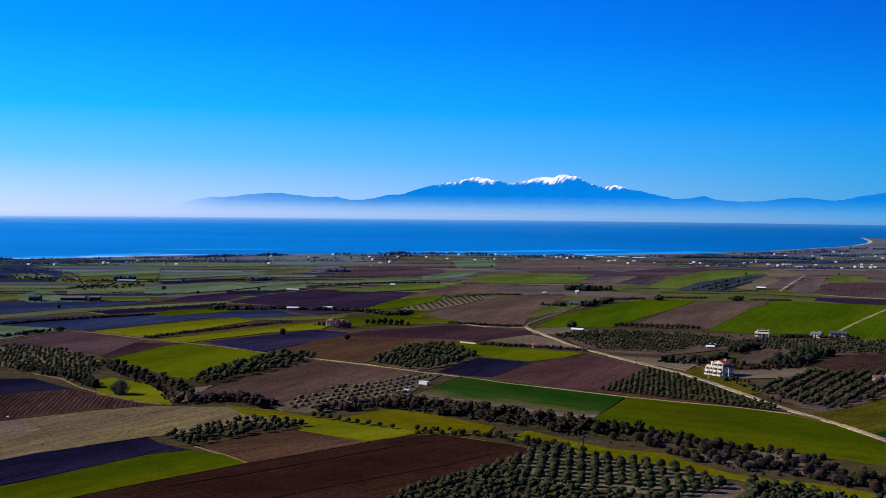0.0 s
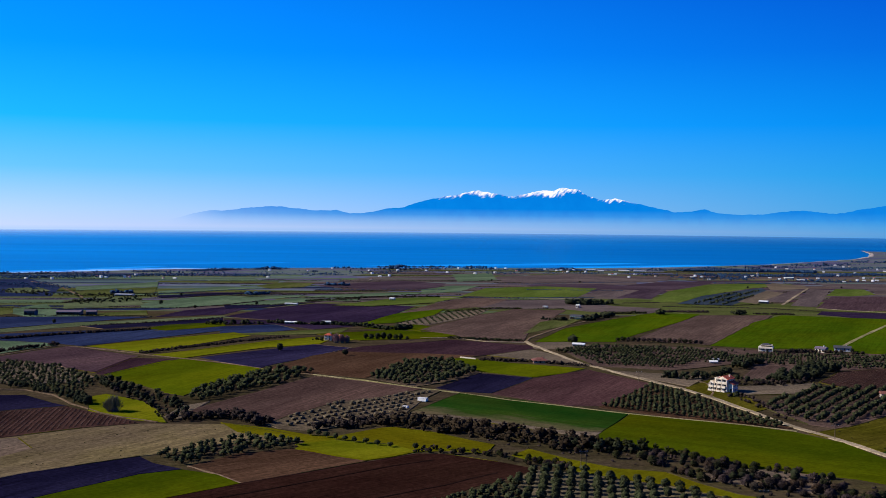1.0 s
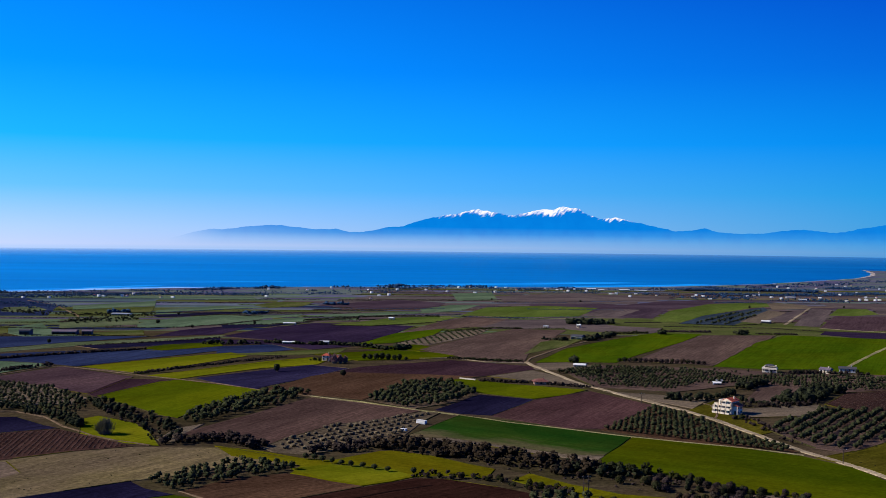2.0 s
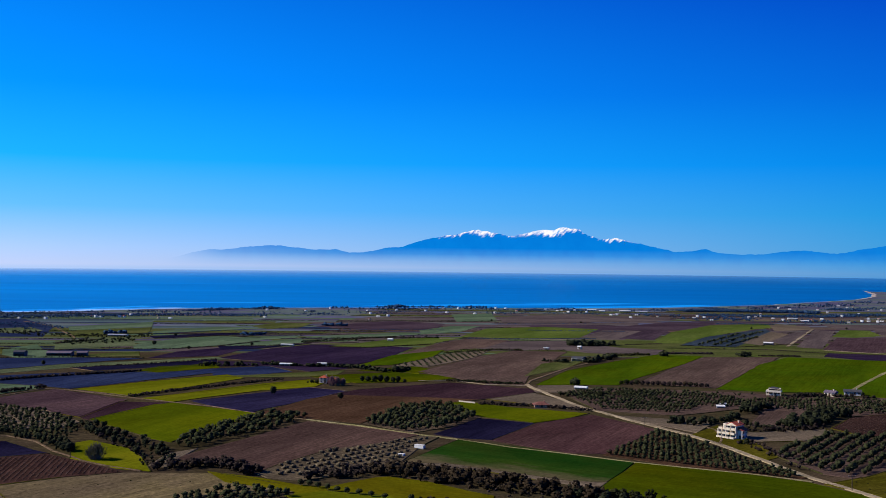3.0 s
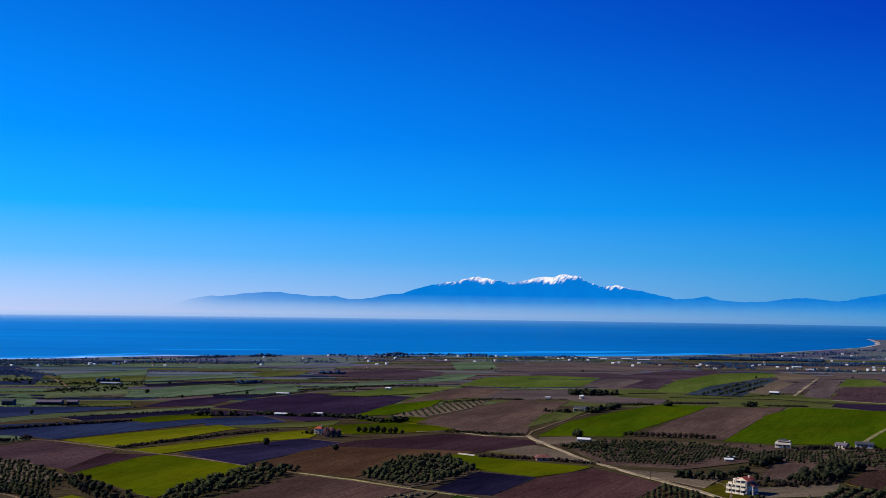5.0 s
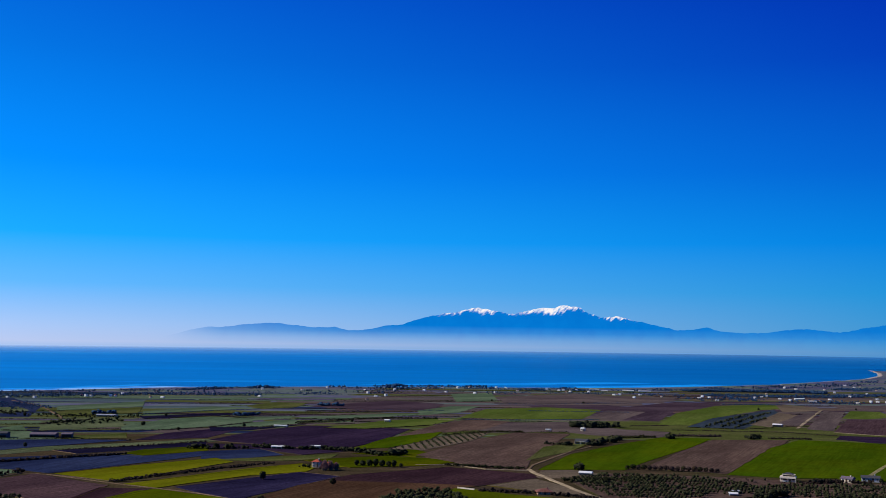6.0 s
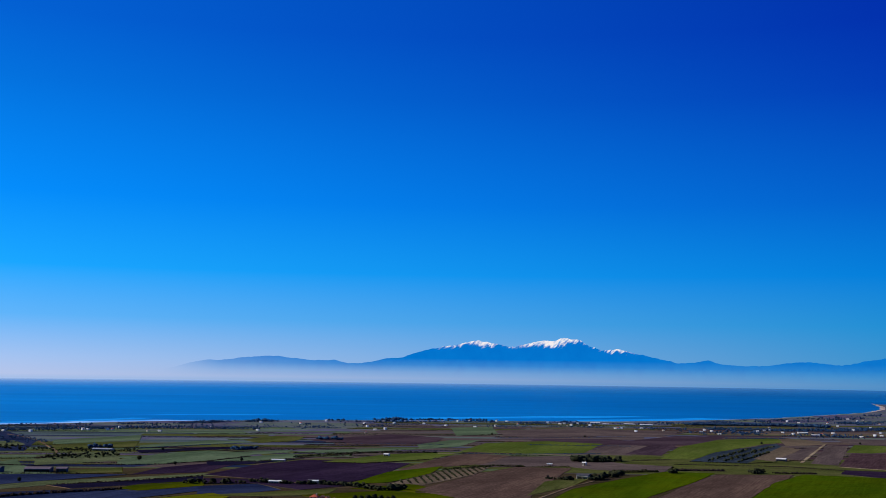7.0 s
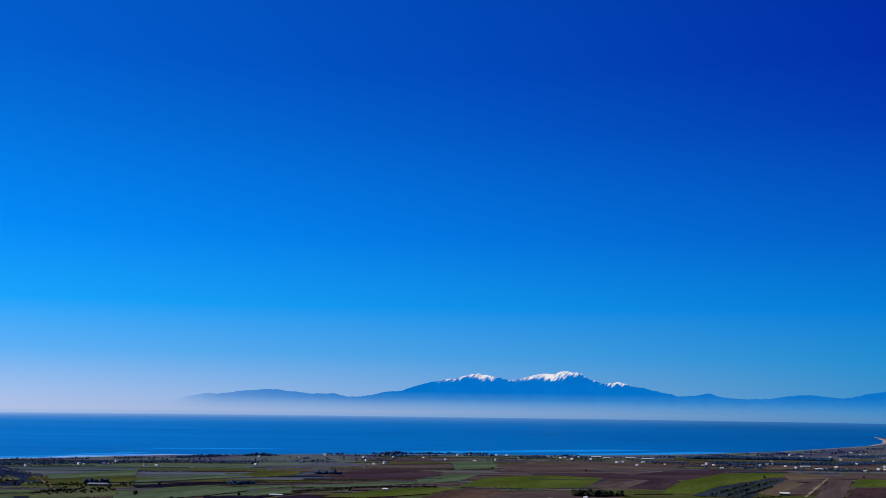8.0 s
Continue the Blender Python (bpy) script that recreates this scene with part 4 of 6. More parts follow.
def stand(sort, places, size):
    """Many trees as one mesh."""
    verts, faces, normals, at = [], [], [], 0
    for x, y, s in places:
        v, f, n = (FAR if y < 800 and (sort != "scrub" or size > 0.42) else FARTHER)[sort][int(rng.integers(6))]
        a, k = rng.uniform(0, 6.28), s * size * rng.uniform(0.85, 1.15)
        c, d = math.cos(a), math.sin(a)
        verts.append(np.column_stack([(v[:, 0] * c - v[:, 1] * d) * k + x, (v[:, 0] * d + v[:, 1] * c) * k + y, v[:, 2] * k * rng.uniform(0.9, 1.12) + 0.1]))
        normals.append(np.column_stack([n[:, 0] * c - n[:, 1] * d, n[:, 0] * d + n[:, 1] * c, n[:, 2]]))
        faces.append(f + at)
        at += len(v)
    name, words = PLURAL[sort]
    # stands beyond 1180 m take the leaves with haze in their colour
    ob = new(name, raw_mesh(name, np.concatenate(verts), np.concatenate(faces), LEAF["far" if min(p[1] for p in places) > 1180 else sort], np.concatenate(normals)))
    return tagged(ob, words, "trees", kind="stuff")


def plant(sort, places, size, group, near=380.0):
    close, rest = [], []
    for x, y, s in places:
        (close if sort != "vine" and math.hypot(x - 40, y) < near else rest).append((x, y, s))
    for x, y, s in close:
        if singles.get(sort, 0) < 280:
            lone(sort, x, y, size * s, group)
        else:
            rest.append((x, y, s))
    if rest:
        stand(sort, rest, size)


def grove(sort, du, dv, angle, size, miss, jitter, *poly):
    """Trees on a grid, du metres apart in the row and dv from row to row."""
    poly = list(poly)
    local = [turn2(x, y, -angle) for x, y in poly]
    us, vs = [p[0] for p in local], [p[1] for p in local]
    places = []
    for v in np.arange(min(vs) + dv / 2, max(vs), dv):
        for u in np.arange(min(us) + du / 2, max(us), du):
            a, b = u + rng.normal(0, jitter * du * 0.5), v + rng.normal(0, jitter * dv * 0.5)
            x, y = turn2(a, b, angle)
            if inside(x, y, poly) and rng.random() > miss:
                places.append((x, y, rng.uniform(0.8, 1.15)))
    plant(sort, places, size, "trees of the grove")


def belt(sort, count, width, size, *line):
    """Trees or shrubs scattered along a line."""
    lengths = [math.dist(a, b) for a, b in zip(line, line[1:])]
    places = []
    if sort == "scrub" and width <= 8 and line[0][1] > 640:     # trimmed field hedges: close and low
        count, size = (int(count * 4.5), size * 0.58) if line[0][1] > 950 else (int(count * 2.2), size * 0.72)
    for s in np.sort(rng.uniform(0, sum(lengths), count)):
        k = 0
        while k < len(lengths) - 1 and s > lengths[k]:
            s -= lengths[k]
            k += 1
        (x0, y0), (x1, y1) = line[k], line[k + 1]
        f, off = s / lengths[k], rng.uniform(-0.5, 0.5) * width
        nx, ny = -(y1 - y0) / lengths[k], (x1 - x0) / lengths[k]
        if y0 > 1400 and sort == "tree" and count < 1000:           # coastal trees stand in uneven clusters
            thick = noise.noise((x0 * 0.02 + (x1 - x0) * f * 0.02, (y0 + (y1 - y0) * f) * 0.008, 3.0))
            if thick < rng.uniform(-0.35, 0.2):
                continue
            places.append((x0 + (x1 - x0) * f + nx * off, y0 + (y1 - y0) * f + ny * off, rng.uniform(0.4, 1.1) + 1.1 * max(0.0, thick)))
            continue
        places.append((x0 + (x1 - x0) * f + nx * off, y0 + (y1 - y0) * f + ny * off, rng.uniform(0.4, 1.3)))
    plant(sort, places, size, "shrubs along the stream", 420.0)


grove("olive", 5.5, 4.4, -98, 0.86, 0.03, 0.07, (34.1, 390.1), (52.9, 385.8), (65.3, 376.2), (79.1, 367.2), (87.9, 356.1), (93.5, 342.1), (76.5, 330.1), (39.9, 341.8), (26.2, 349.6), (25.1, 375.8))
grove("olive", 3.1, 4.1, 51, 0.64, 0.05, 0.35, (25.1, 375.8), (27.1, 349.6), (39.6, 339), (74.3, 328.1), (56, 263.7), (-23.8, 260.9), (-14.5, 324.3), (2.5, 348.5), (13.9, 364))
grove("olive", 3.6, 5.0, 18, 0.95, 0.08, 0.35, (99.5, 344.5), (107.8, 336.7), (123.6, 327.1), (132.9, 321.4), (131.8, 266.3), (67.1, 264.1))
grove("olive", 3.3, 5.2, 44, 0.68, 0.05, 0.25, (-108.8, 405.9), (-96.5, 414.6), (-79.5, 439.5), (-71, 443.5), (-53, 428.8), (-74.1, 409.8), (-88.3, 392.7), (-99, 398.7))
grove("young", 4.6, 6.6, 54, 0.7, 0.03, 0.06, (-67.7, 468.4), (-65.8, 490.3), (-48.3, 521.8), (-25, 543.6), (-8.4, 562.8), (-0.2, 563.4), (-8, 539.6), (-16.5, 502.4), (-34.3, 478.5), (-52.6, 464.2))
grove("olive", 4.2, 6.0, 57, 0.88, 0.03, 0.3, (-122.7, 533), (-121.2, 557.9), (-106.1, 603.2), (-95, 633.7), (-71.6, 624), (-76.8, 595), (-97.7, 556), (-111.1, 523.8))
grove("olive", 3.4, 6.4, -28, 0.60, 0.06, 0.2, (-293.7, 609.6), (-264, 653.4), (-241.5, 647.8), (-215.5, 630.3), (-183.5, 592.6), (-173.6, 553.9), (-177, 525.7), (-207, 555.1), (-227.5, 562.9), (-269.7, 559.6))
grove("olive", 4.0, 5.6, 21, 0.8, 0.05, 0.3, (-38.9, 604.4), (-20.5, 667.8), (7.3, 678.2), (23.8, 629.8), (6.5, 595.4), (-11.6, 575.9))
grove("olive", 2.8, 6.2, -36, 0.64, 0.03, 0.07, (76.5, 522.6), (113.9, 587.6), (124.8, 563.6), (137.5, 506.8), (150.2, 475.6), (145.1, 472.7), (108.8, 496.2))
grove("olive", 3.2, 6.0, 57, 0.74, 0.05, 0.14, (155, 526.5), (198.3, 586.3), (237.6, 579.6), (282.3, 577.3), (250.4, 511.4), (211.3, 514.8), (174.7, 478.5), (163.1, 488.5))
grove("olive", 2.7, 6.6, 21, 0.56, 0.10, 0.10, (80.8, 740.8), (111.5, 766.8), (170.7, 756.2), (193.1, 715.1), (188.3, 684), (159.2, 684), (136.5, 656.2), (97.3, 667.9))
grove("olive", 2.7, 6.6, 21, 0.56, 0.10, 0.10, (193.1, 715.1), (234.3, 727.9), (350.5, 718.2), (326, 667.7), (240.1, 660.3), (188.3, 684))
grove("olive", 6.0, 14.0, 21, 0.45, 0.3, 0.6, (170.7, 756.2), (237.3, 737.3), (185.4, 686.4), (162.4, 698))
grove("olive", 2.6, 6.0, -83, 0.36, 0.04, 0.06, (-35.3, 908.2), (5.1, 1010), (50.9, 1073.1), (29.4, 984.4), (-9.4, 906.6))
grove("olive", 6.0, 14.0, 63, 0.7, 0.05, 0.15, (263.7, 1154.1), (348.2, 1321.3), (407.1, 1382.2), (345.8, 1238.9), (302, 1145))
grove("olive", 8.0, 14.0, 32, 0.9, 0.1, 0.3, (-370.5, 1101.1), (-312.4, 1149.1), (-296.5, 1105.3), (-354.6, 1053.8))
grove("vine", 1.1, 2.1, 99, 0.26, 0.02, 0.05, (-196.9, 487.2), (-169.7, 503.9), (-148.6, 486.2), (-127.3, 468.5), (-147.6, 459.5), (-166, 444.8), (-176.3, 436), (-195.9, 406), (-225.4, 467.4))
grove("vine", 1.2, 3.0, 98, 0.24, 0.02, 0.05, (210.1, 607.5), (233, 645.1), (271.4, 663), (321.1, 657.4), (292.1, 597.5), (245, 597.9), (218.7, 583.9))
belt("scrub", 176, 22, 0.92, (-22, 480.6), (-4.4, 469.8), (14.8, 457.1), (28.6, 449.5), (41.6, 438.7), (54.1, 428.4), (59.2, 425.5))
belt("scrub", 140, 24, 0.8, (59.7, 428.8), (74.2, 416), (85.3, 406.8), (94.4, 391.4), (102.2, 374.7), (116, 369), (127.5, 363.3), (137, 353.3), (147.2, 342.5))
belt("tree", 16, 10, 0.62, (41.6, 438.7), (54.3, 430.6), (70.7, 420.9), (80.2, 413.3))
belt("scrub", 64, 6, 0.56, (64.7, 440.1), (88.4, 421.9), (106.9, 400.3), (126.4, 389.6))
belt("tree", 25, 8, 0.46, (83.7, 409.6), (94.8, 393.3), (103.1, 378.1), (132, 382.1), (142, 376.7))
belt("scrub", 64, 9, 0.8, (-116.6, 474.5), (-106.6, 479.2), (-95.4, 485.5), (-84.4, 480.7), (-73.7, 468))
belt("scrub", 48, 12, 0.72, (-52.3, 461.7), (-42.9, 463.5), (-33.7, 470.5), (-22.2, 484.8))
belt("tree", 110, 15, 0.42, (-183.7, 590), (-169.5, 571), (-155.4, 553.6), (-141.6, 536), (-128.3, 518), (-115.2, 486))
belt("scrub", 40, 14, 0.5, (-183.7, 588.4), (-155.4, 551.6), (-130.3, 516.0))
belt("tree", 60, 10, 0.42, (-225.5, 572.8), (-200.1, 551.9), (-184.6, 544.0), (-170.0, 529.5), (-161.8, 513.8))
belt("tree", 12, 6, 0.5, (-172, 522), (-161.7, 511))
lone("olive", -51.8, 447, 0.62)
lone("olive", -48.2, 446.1, 0.62)
lone("olive", -44.7, 443.3, 0.62)
lone("olive", -40.7, 440.1, 0.62)
lone("olive", -36.8, 437.5, 0.62)
lone("olive", -32.9, 434.3, 0.62)
lone("olive", -28.2, 432.4, 0.62)
lone("olive", -23.6, 429.4, 0.62)
lone("olive", -18.5, 426.4, 0.62)
lone("olive", -8.7, 422.7, 0.62)
belt("scrub", 48, 8, 0.4, (-8.2, 421.7), (4.9, 419.3), (18, 418), (26.4, 413.4), (32.1, 403.9))
belt("scrub", 25, 8, 0.56, (32.1, 403.9), (41.7, 395), (45.6, 392.5))
belt("scrub", 240, 6, 0.44, (-188.9, 699.1), (-169.7, 728.5), (-139.2, 768.4), (-111.1, 800.7))
belt("tree", 190, 8, 0.40, (-140.6, 904.8), (-111.1, 894.1), (-83.2, 892.8), (-59.4, 881.7), (-37.7, 857.6))
belt("tree", 21, 8, 0.56, (-35.7, 862.2), (-23.5, 872.5))
lone("tree", -53.5, 795.7, 0.6)
lone("tree", -49.3, 794.3, 0.75)
lone("tree", -44.7, 792.9, 0.8)
lone("tree", -40.6, 793.4, 0.8)
lone("tree", -36.4, 792, 0.75)
lone("tree", -31.8, 790.6, 0.65)
lone("tree", -28.2, 791, 0.7)
lone("tree", -23.6, 789.7, 0.5)
belt("scrub", 96, 7, 0.48, (6.4, 805.9), (25, 800.4), (45.2, 791.5), (59.7, 793.1))
belt("tree", 14, 10, 0.40, (-88.9, 784.9), (-72.2, 775.5), (-64, 783.5))
belt("tree", 121, 14, 0.71, (129.4, 1133.8), (151.8, 1129.8), (176.9, 1141))
belt("tree", 54, 8, 0.59, (123.3, 953.2), (138.2, 971), (155.2, 1006.8))
belt("scrub", 35, 8, 0.72, (152.6, 1024.1), (192.9, 1035.7))
belt("tree", 13, 6, 0.56, (201.5, 1024.8), (207, 1025.5))
belt("tree", 18, 5, 0.5, (88.3, 959.2), (108.3, 951.3))
belt("tree", 7, 4, 0.81, (92.2, 789.3), (96.7, 789.8))
belt("scrub", 95, 7, 0.5, (25.1, 685.3), (56.7, 680.1), (89.6, 662.1))
belt("scrub", 64, 14, 0.64, (78.2, 734.2), (98.6, 730), (115, 737.9), (136.8, 752.8))
belt("tree", 123, 16, 0.65, (185.6, 609.8), (200.5, 621.9), (224.3, 654), (231.3, 659.5))
belt("tree", 37, 8, 0.62, (178.3, 659.9), (189.7, 676.2), (199.3, 684.9))
belt("tree", 34, 4, 0.36, (165.2, 621.1), (172.2, 609.3), (179.0, 594.0))
belt("tree", 9, 5, 0.34, (145.9, 555.5), (154.3, 556.1))
belt("tree", 21, 6, 0.5, (125, 615.7), (134.1, 620.8))
belt("tree", 27, 8, 0.56, (135.4, 612.2), (150, 619.9), (167.5, 644.3))
belt("scrub", 80, 10, 0.48, (159.1, 599.3), (176.3, 594.5), (206.7, 611.5))
belt("scrub", 38, 10, 0.48, (148.7, 559.9), (154.6, 529.6), (155.3, 496.4), (158.8, 491))
belt("tree", 18, 6, 0.42, (232, 742), (250, 740), (268, 744), (284, 748))
belt("scrub", 48, 6, 0.64, (225.5, 736.2), (255.3, 745.3), (282.5, 735.5))
belt("scrub", 48, 6, 0.56, (-339, 1129), (-354.3, 1103.7), (-366.5, 1072.8))
belt("tree", 42, 10, 0.56, (-361.5, 1199.8), (-341.5, 1221.2))
belt("scrub", 220, 5, 0.52, (-308.7, 764.4), (-267.3, 806.5), (-221.9, 840.4))
belt("scrub", 38, 5, 0.72, (-280, 693.2), (-267.9, 718.6), (-253.5, 736.1))
belt("tree", 31, 6, 0.5, (-187.8, 884.6), (-174.4, 886.3), (-143.7, 894.8))
belt("scrub", 64, 4, 0.64, (-140.6, 1129.7), (-97.7, 1175.8), (-50.4, 1208.6), (-0.4, 1208.3))
belt("scrub", 41, 6, 0.64, (5.1, 1022), (49.5, 1066.3), (79.7, 1064.1))
belt("tree", 54, 10, 0.5, (-191.1, 1229), (-212.8, 1207.5))
belt("tree", 42, 8, 0.56, (-147.9, 1389.5), (-115.1, 1384.4))
belt("scrub", 64, 5, 0.64, (212, 1050.7), (255.5, 1050.4))
belt("tree", 15, 6, 0.62, (273.6, 1028.6), (287, 1036.4))
belt("scrub", 32, 5, 0.56, (295.3, 1037.5), (332.6, 1036.5))
belt("scrub", 48, 5, 0.56, (378.8, 1528.8), (458.7, 1531.6))
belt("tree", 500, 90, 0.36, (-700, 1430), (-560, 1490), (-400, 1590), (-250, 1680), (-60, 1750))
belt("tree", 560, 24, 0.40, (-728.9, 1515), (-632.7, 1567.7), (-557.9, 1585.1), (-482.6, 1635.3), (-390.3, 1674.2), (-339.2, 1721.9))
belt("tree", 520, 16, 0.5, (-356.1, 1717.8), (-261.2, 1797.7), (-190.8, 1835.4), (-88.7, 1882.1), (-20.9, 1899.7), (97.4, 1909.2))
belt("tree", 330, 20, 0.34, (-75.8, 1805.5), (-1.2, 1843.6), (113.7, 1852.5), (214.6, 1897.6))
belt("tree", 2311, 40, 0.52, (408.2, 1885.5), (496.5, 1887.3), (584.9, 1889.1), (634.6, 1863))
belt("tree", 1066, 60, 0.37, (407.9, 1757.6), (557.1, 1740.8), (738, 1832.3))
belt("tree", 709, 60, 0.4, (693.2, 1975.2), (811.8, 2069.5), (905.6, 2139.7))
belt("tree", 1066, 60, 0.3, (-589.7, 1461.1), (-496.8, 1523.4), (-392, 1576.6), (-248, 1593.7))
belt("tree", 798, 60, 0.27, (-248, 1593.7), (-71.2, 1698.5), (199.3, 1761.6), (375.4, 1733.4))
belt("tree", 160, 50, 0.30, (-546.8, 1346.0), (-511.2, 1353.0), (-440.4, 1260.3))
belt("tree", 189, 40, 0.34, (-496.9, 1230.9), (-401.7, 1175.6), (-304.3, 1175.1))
lone("tree", -104.2, 719.4, 0.72)
lone("tree", -60, 699.8, 0.72)
lone("tree", -307.7, 879.2, 0.54)
lone("tree", -272.3, 1073.1, 0.66)
lone("tree", -230, 1032.5, 0.54)
lone("tree", -180.2, 1080, 0.54)
lone("tree", -279.9, 1187.6, 0.54)
lone("tree", -85.7, 1153.7, 0.54)
lone("tree", 69.9, 1519.2, 0.54)
lone("tree", 189.9, 1504.2, 0.54)
lone("tree", 397.2, 1423.9, 0.54)
lone("tree", 527.4, 1447.8, 0.54)
for k in range(17):
    tagged(lone("scrub", 128.4 + 57.6 * k / 16, 798.0 - 12.0 * k / 16, rng.uniform(0.80, 0.96)), "small reddish-brown round tree in a field-edge row", "tree", "row of small trees")
belt("tree", 240, 30, 0.42, (-722.5, 1501.8), (-627, 1553.5), (-563.1, 1599.8), (-487.2, 1651), (-398.1, 1707.5), (-342.6, 1739.3))
belt("tree", 220, 26, 0.5, (-359.7, 1735.1), (-258.5, 1779.1), (-186.8, 1797), (-85.9, 1822.3), (-20.2, 1838.8), (95.4, 1867.8))
belt("tree", 300, 50, 0.42, (93.4, 1828.1), (207.8, 1836.8), (306.7, 1860.9), (423.1, 1909))
belt("tree", 420, 70, 0.5, (422, 1949.6), (536.2, 1999.7), (672.4, 2102.6), (845.1, 2275.2), (976.6, 2426.9))
belt("tree", 400, 90, 0.4, (354.1, 1634.6), (443.8, 1653.5), (515.5, 1610.3), (594.5, 1598.4), (649.6, 1595.7))
grove("scrub", 9.0, 11.0, 22, 0.13, 0.3, 1.2, (-173.2, 428.3), (-163.4, 437.9), (-145.6, 453.3), (-108.1, 464.5), (-86.7, 465.9), (-65.1, 451), (-78.8, 436.1), (-97.5, 418.7), (-109.6, 408.8), (-128.1, 392.4), (-142.2, 380.9), (-149.8, 370.3))
grove("scrub", 3.6, 5.5, -32, 0.27, 0.35, 1.2, (-22.1, 482), (0.5, 480.7), (43.3, 456.4), (72.4, 431.6), (105.9, 396.6), (125.9, 387.8), (152.3, 369.2), (139.2, 336.8), (98.8, 361.9), (80.3, 392.5), (47.9, 413.6), (21, 436.4))
grove("scrub", 8.0, 12.0, -13, 0.25, 0.4, 1.2, (78.9, 740.6), (184.8, 757.6), (299, 731.1), (269.3, 657.8), (185.4, 686.4), (97.3, 667.9))
grove("scrub", 7.0, 12.0, 33, 0.14, 0.4, 1.2, (156.8, 462.1), (174.5, 474.6), (207.6, 505.6), (174.8, 424.7), (167.7, 446.1))
belt("scrub", 110, 1.5, 0.36, (-409, 1013), (-343, 1003.7), (-278.8, 1025.5))
belt("scrub", 110, 1.5, 0.36, (-278, 1022.4), (-241, 1034.2), (-210.3, 1068.6), (-181.7, 1130.8))
belt("scrub", 90, 1.5, 0.36, (-271.3, 1163.9), (-236.9, 1203.4), (-188, 1177.6))
belt("scrub", 100, 1.5, 0.36, (-210.3, 1068.6), (-167.6, 1078.4), (-132.4, 1119.7), (-85.7, 1177.8))
belt("scrub", 80, 1.5, 0.36, (-309.8, 1208.6), (-251, 1274.9), (-204.3, 1313.6))
belt("scrub", 80, 1.5, 0.36, (-148.8, 1303.2), (-55.4, 1325.2), (6.4, 1331.3))
belt("scrub", 110, 1.5, 0.36, (-106.2, 1077.2), (-66.9, 1072.8), (-9, 1123.8))
belt("scrub", 120, 1.5, 0.36, (12.1, 1206.1), (74.4, 1203.6), (138.8, 1222.5), (171.1, 1227.8))
belt("scrub", 70, 1.5, 0.36, (104.1, 1348.9), (222.9, 1349.4))
belt("scrub", 60, 1.5, 0.36, (67.6, 1467.3), (136.6, 1474.7), (252.4, 1529.7))
belt("scrub", 110, 1.5, 0.36, (224.2, 1112), (326.2, 1106), (372, 1072.8))
belt("scrub", 60, 1.5, 0.36, (190.2, 1150.5), (231.7, 1164.4))
belt("scrub", 70, 1.5, 0.36, (-373.7, 925.5), (-302.7, 942.9), (-244.1, 942.6))
belt("scrub", 80, 1.5, 0.36, (-280.4, 859.6), (-231.9, 895.8), (-184.9, 939.7))
belt("scrub", 70, 1.5, 0.36, (246.2, 1147.7), (299, 1133.6), (335.2, 1157.4))
belt("scrub", 70, 1.5, 0.36, (-386.2, 1165.6), (-313.2, 1217))

shore_poly = COAST + [(4000, -500), (-2000, -500)]
spots = []
for ax, ay, bx, by in hedges:
    n = int(math.hypot(bx - ax, by - ay) / 0.8) + 1
    for k in range(n):
        px, py = ax + (bx - ax) * k / n, ay + (by - ay) * k / n + rng.normal(0, 0.5)
        if rng.random() < 0.85 and inside(px, py, shore_poly) and not any(inside(px, py, f) for f in made_fields):
            spots.append((px, py, rng.uniform(0.5, 1.2)))
stand("scrub", [p for p in spots if p[1] > 1031], 0.27)
stand("scrub", [p for p in spots if p[1] <= 1031], 0.30)


def twig_bush(x, y, width, height, seed, material=None, label="large grey-brown leafless bush on yellow-green grass"):
    """A leafless bush: a short stool and a fan of thin forking twigs."""
    r = np.random.default_rng(seed)
    ob = new("shrub")
    ob.matrix_world = pose(x, y, 0.1, 0, 0, 0)
    groups = {"stem": ([], []), "crown": ([], [])}
    for k in range(190):
        a, lean = r.uniform(0, 6.28), r.uniform(0.05, 1.0)
        reach = width / 2 * lean * r.uniform(0.6, 1.0)
        top = height * (1.0 - 0.62 * lean ** 3) * r.uniform(0.75, 1.0)
        root = np.array((math.cos(a) * 0.5 * reach, math.sin(a) * 0.5 * reach, -0.1))
        tip = np.array((math.cos(a) * reach, math.sin(a) * reach, top))
        mid = root * 0.5 + tip * 0.5 + r.normal(0, 0.12, 3)
        limb(*groups["stem"], root, mid, 0.13, 0.08, 4)
        for j in range(12):
            s = r.uniform(0.35, 1.0)
            a0 = mid * (1 - s) + tip * s if j else mid
            a1 = (a0 + (tip - root) * r.uniform(0.15, 0.4) + r.normal(0, 0.16 * width / 5, 3)) if j else tip
            limb(*groups["crown"], a0, a1, 0.06, 0.03, 3)
    for name, (v, f) in groups.items():
        new(name, raw_mesh(name, np.concatenate(v), np.concatenate([np.array(q) for q in f]), BARK if name == "stem" else material or TWIG)).parent = ob
    return tagged(ob, label, "shrub")


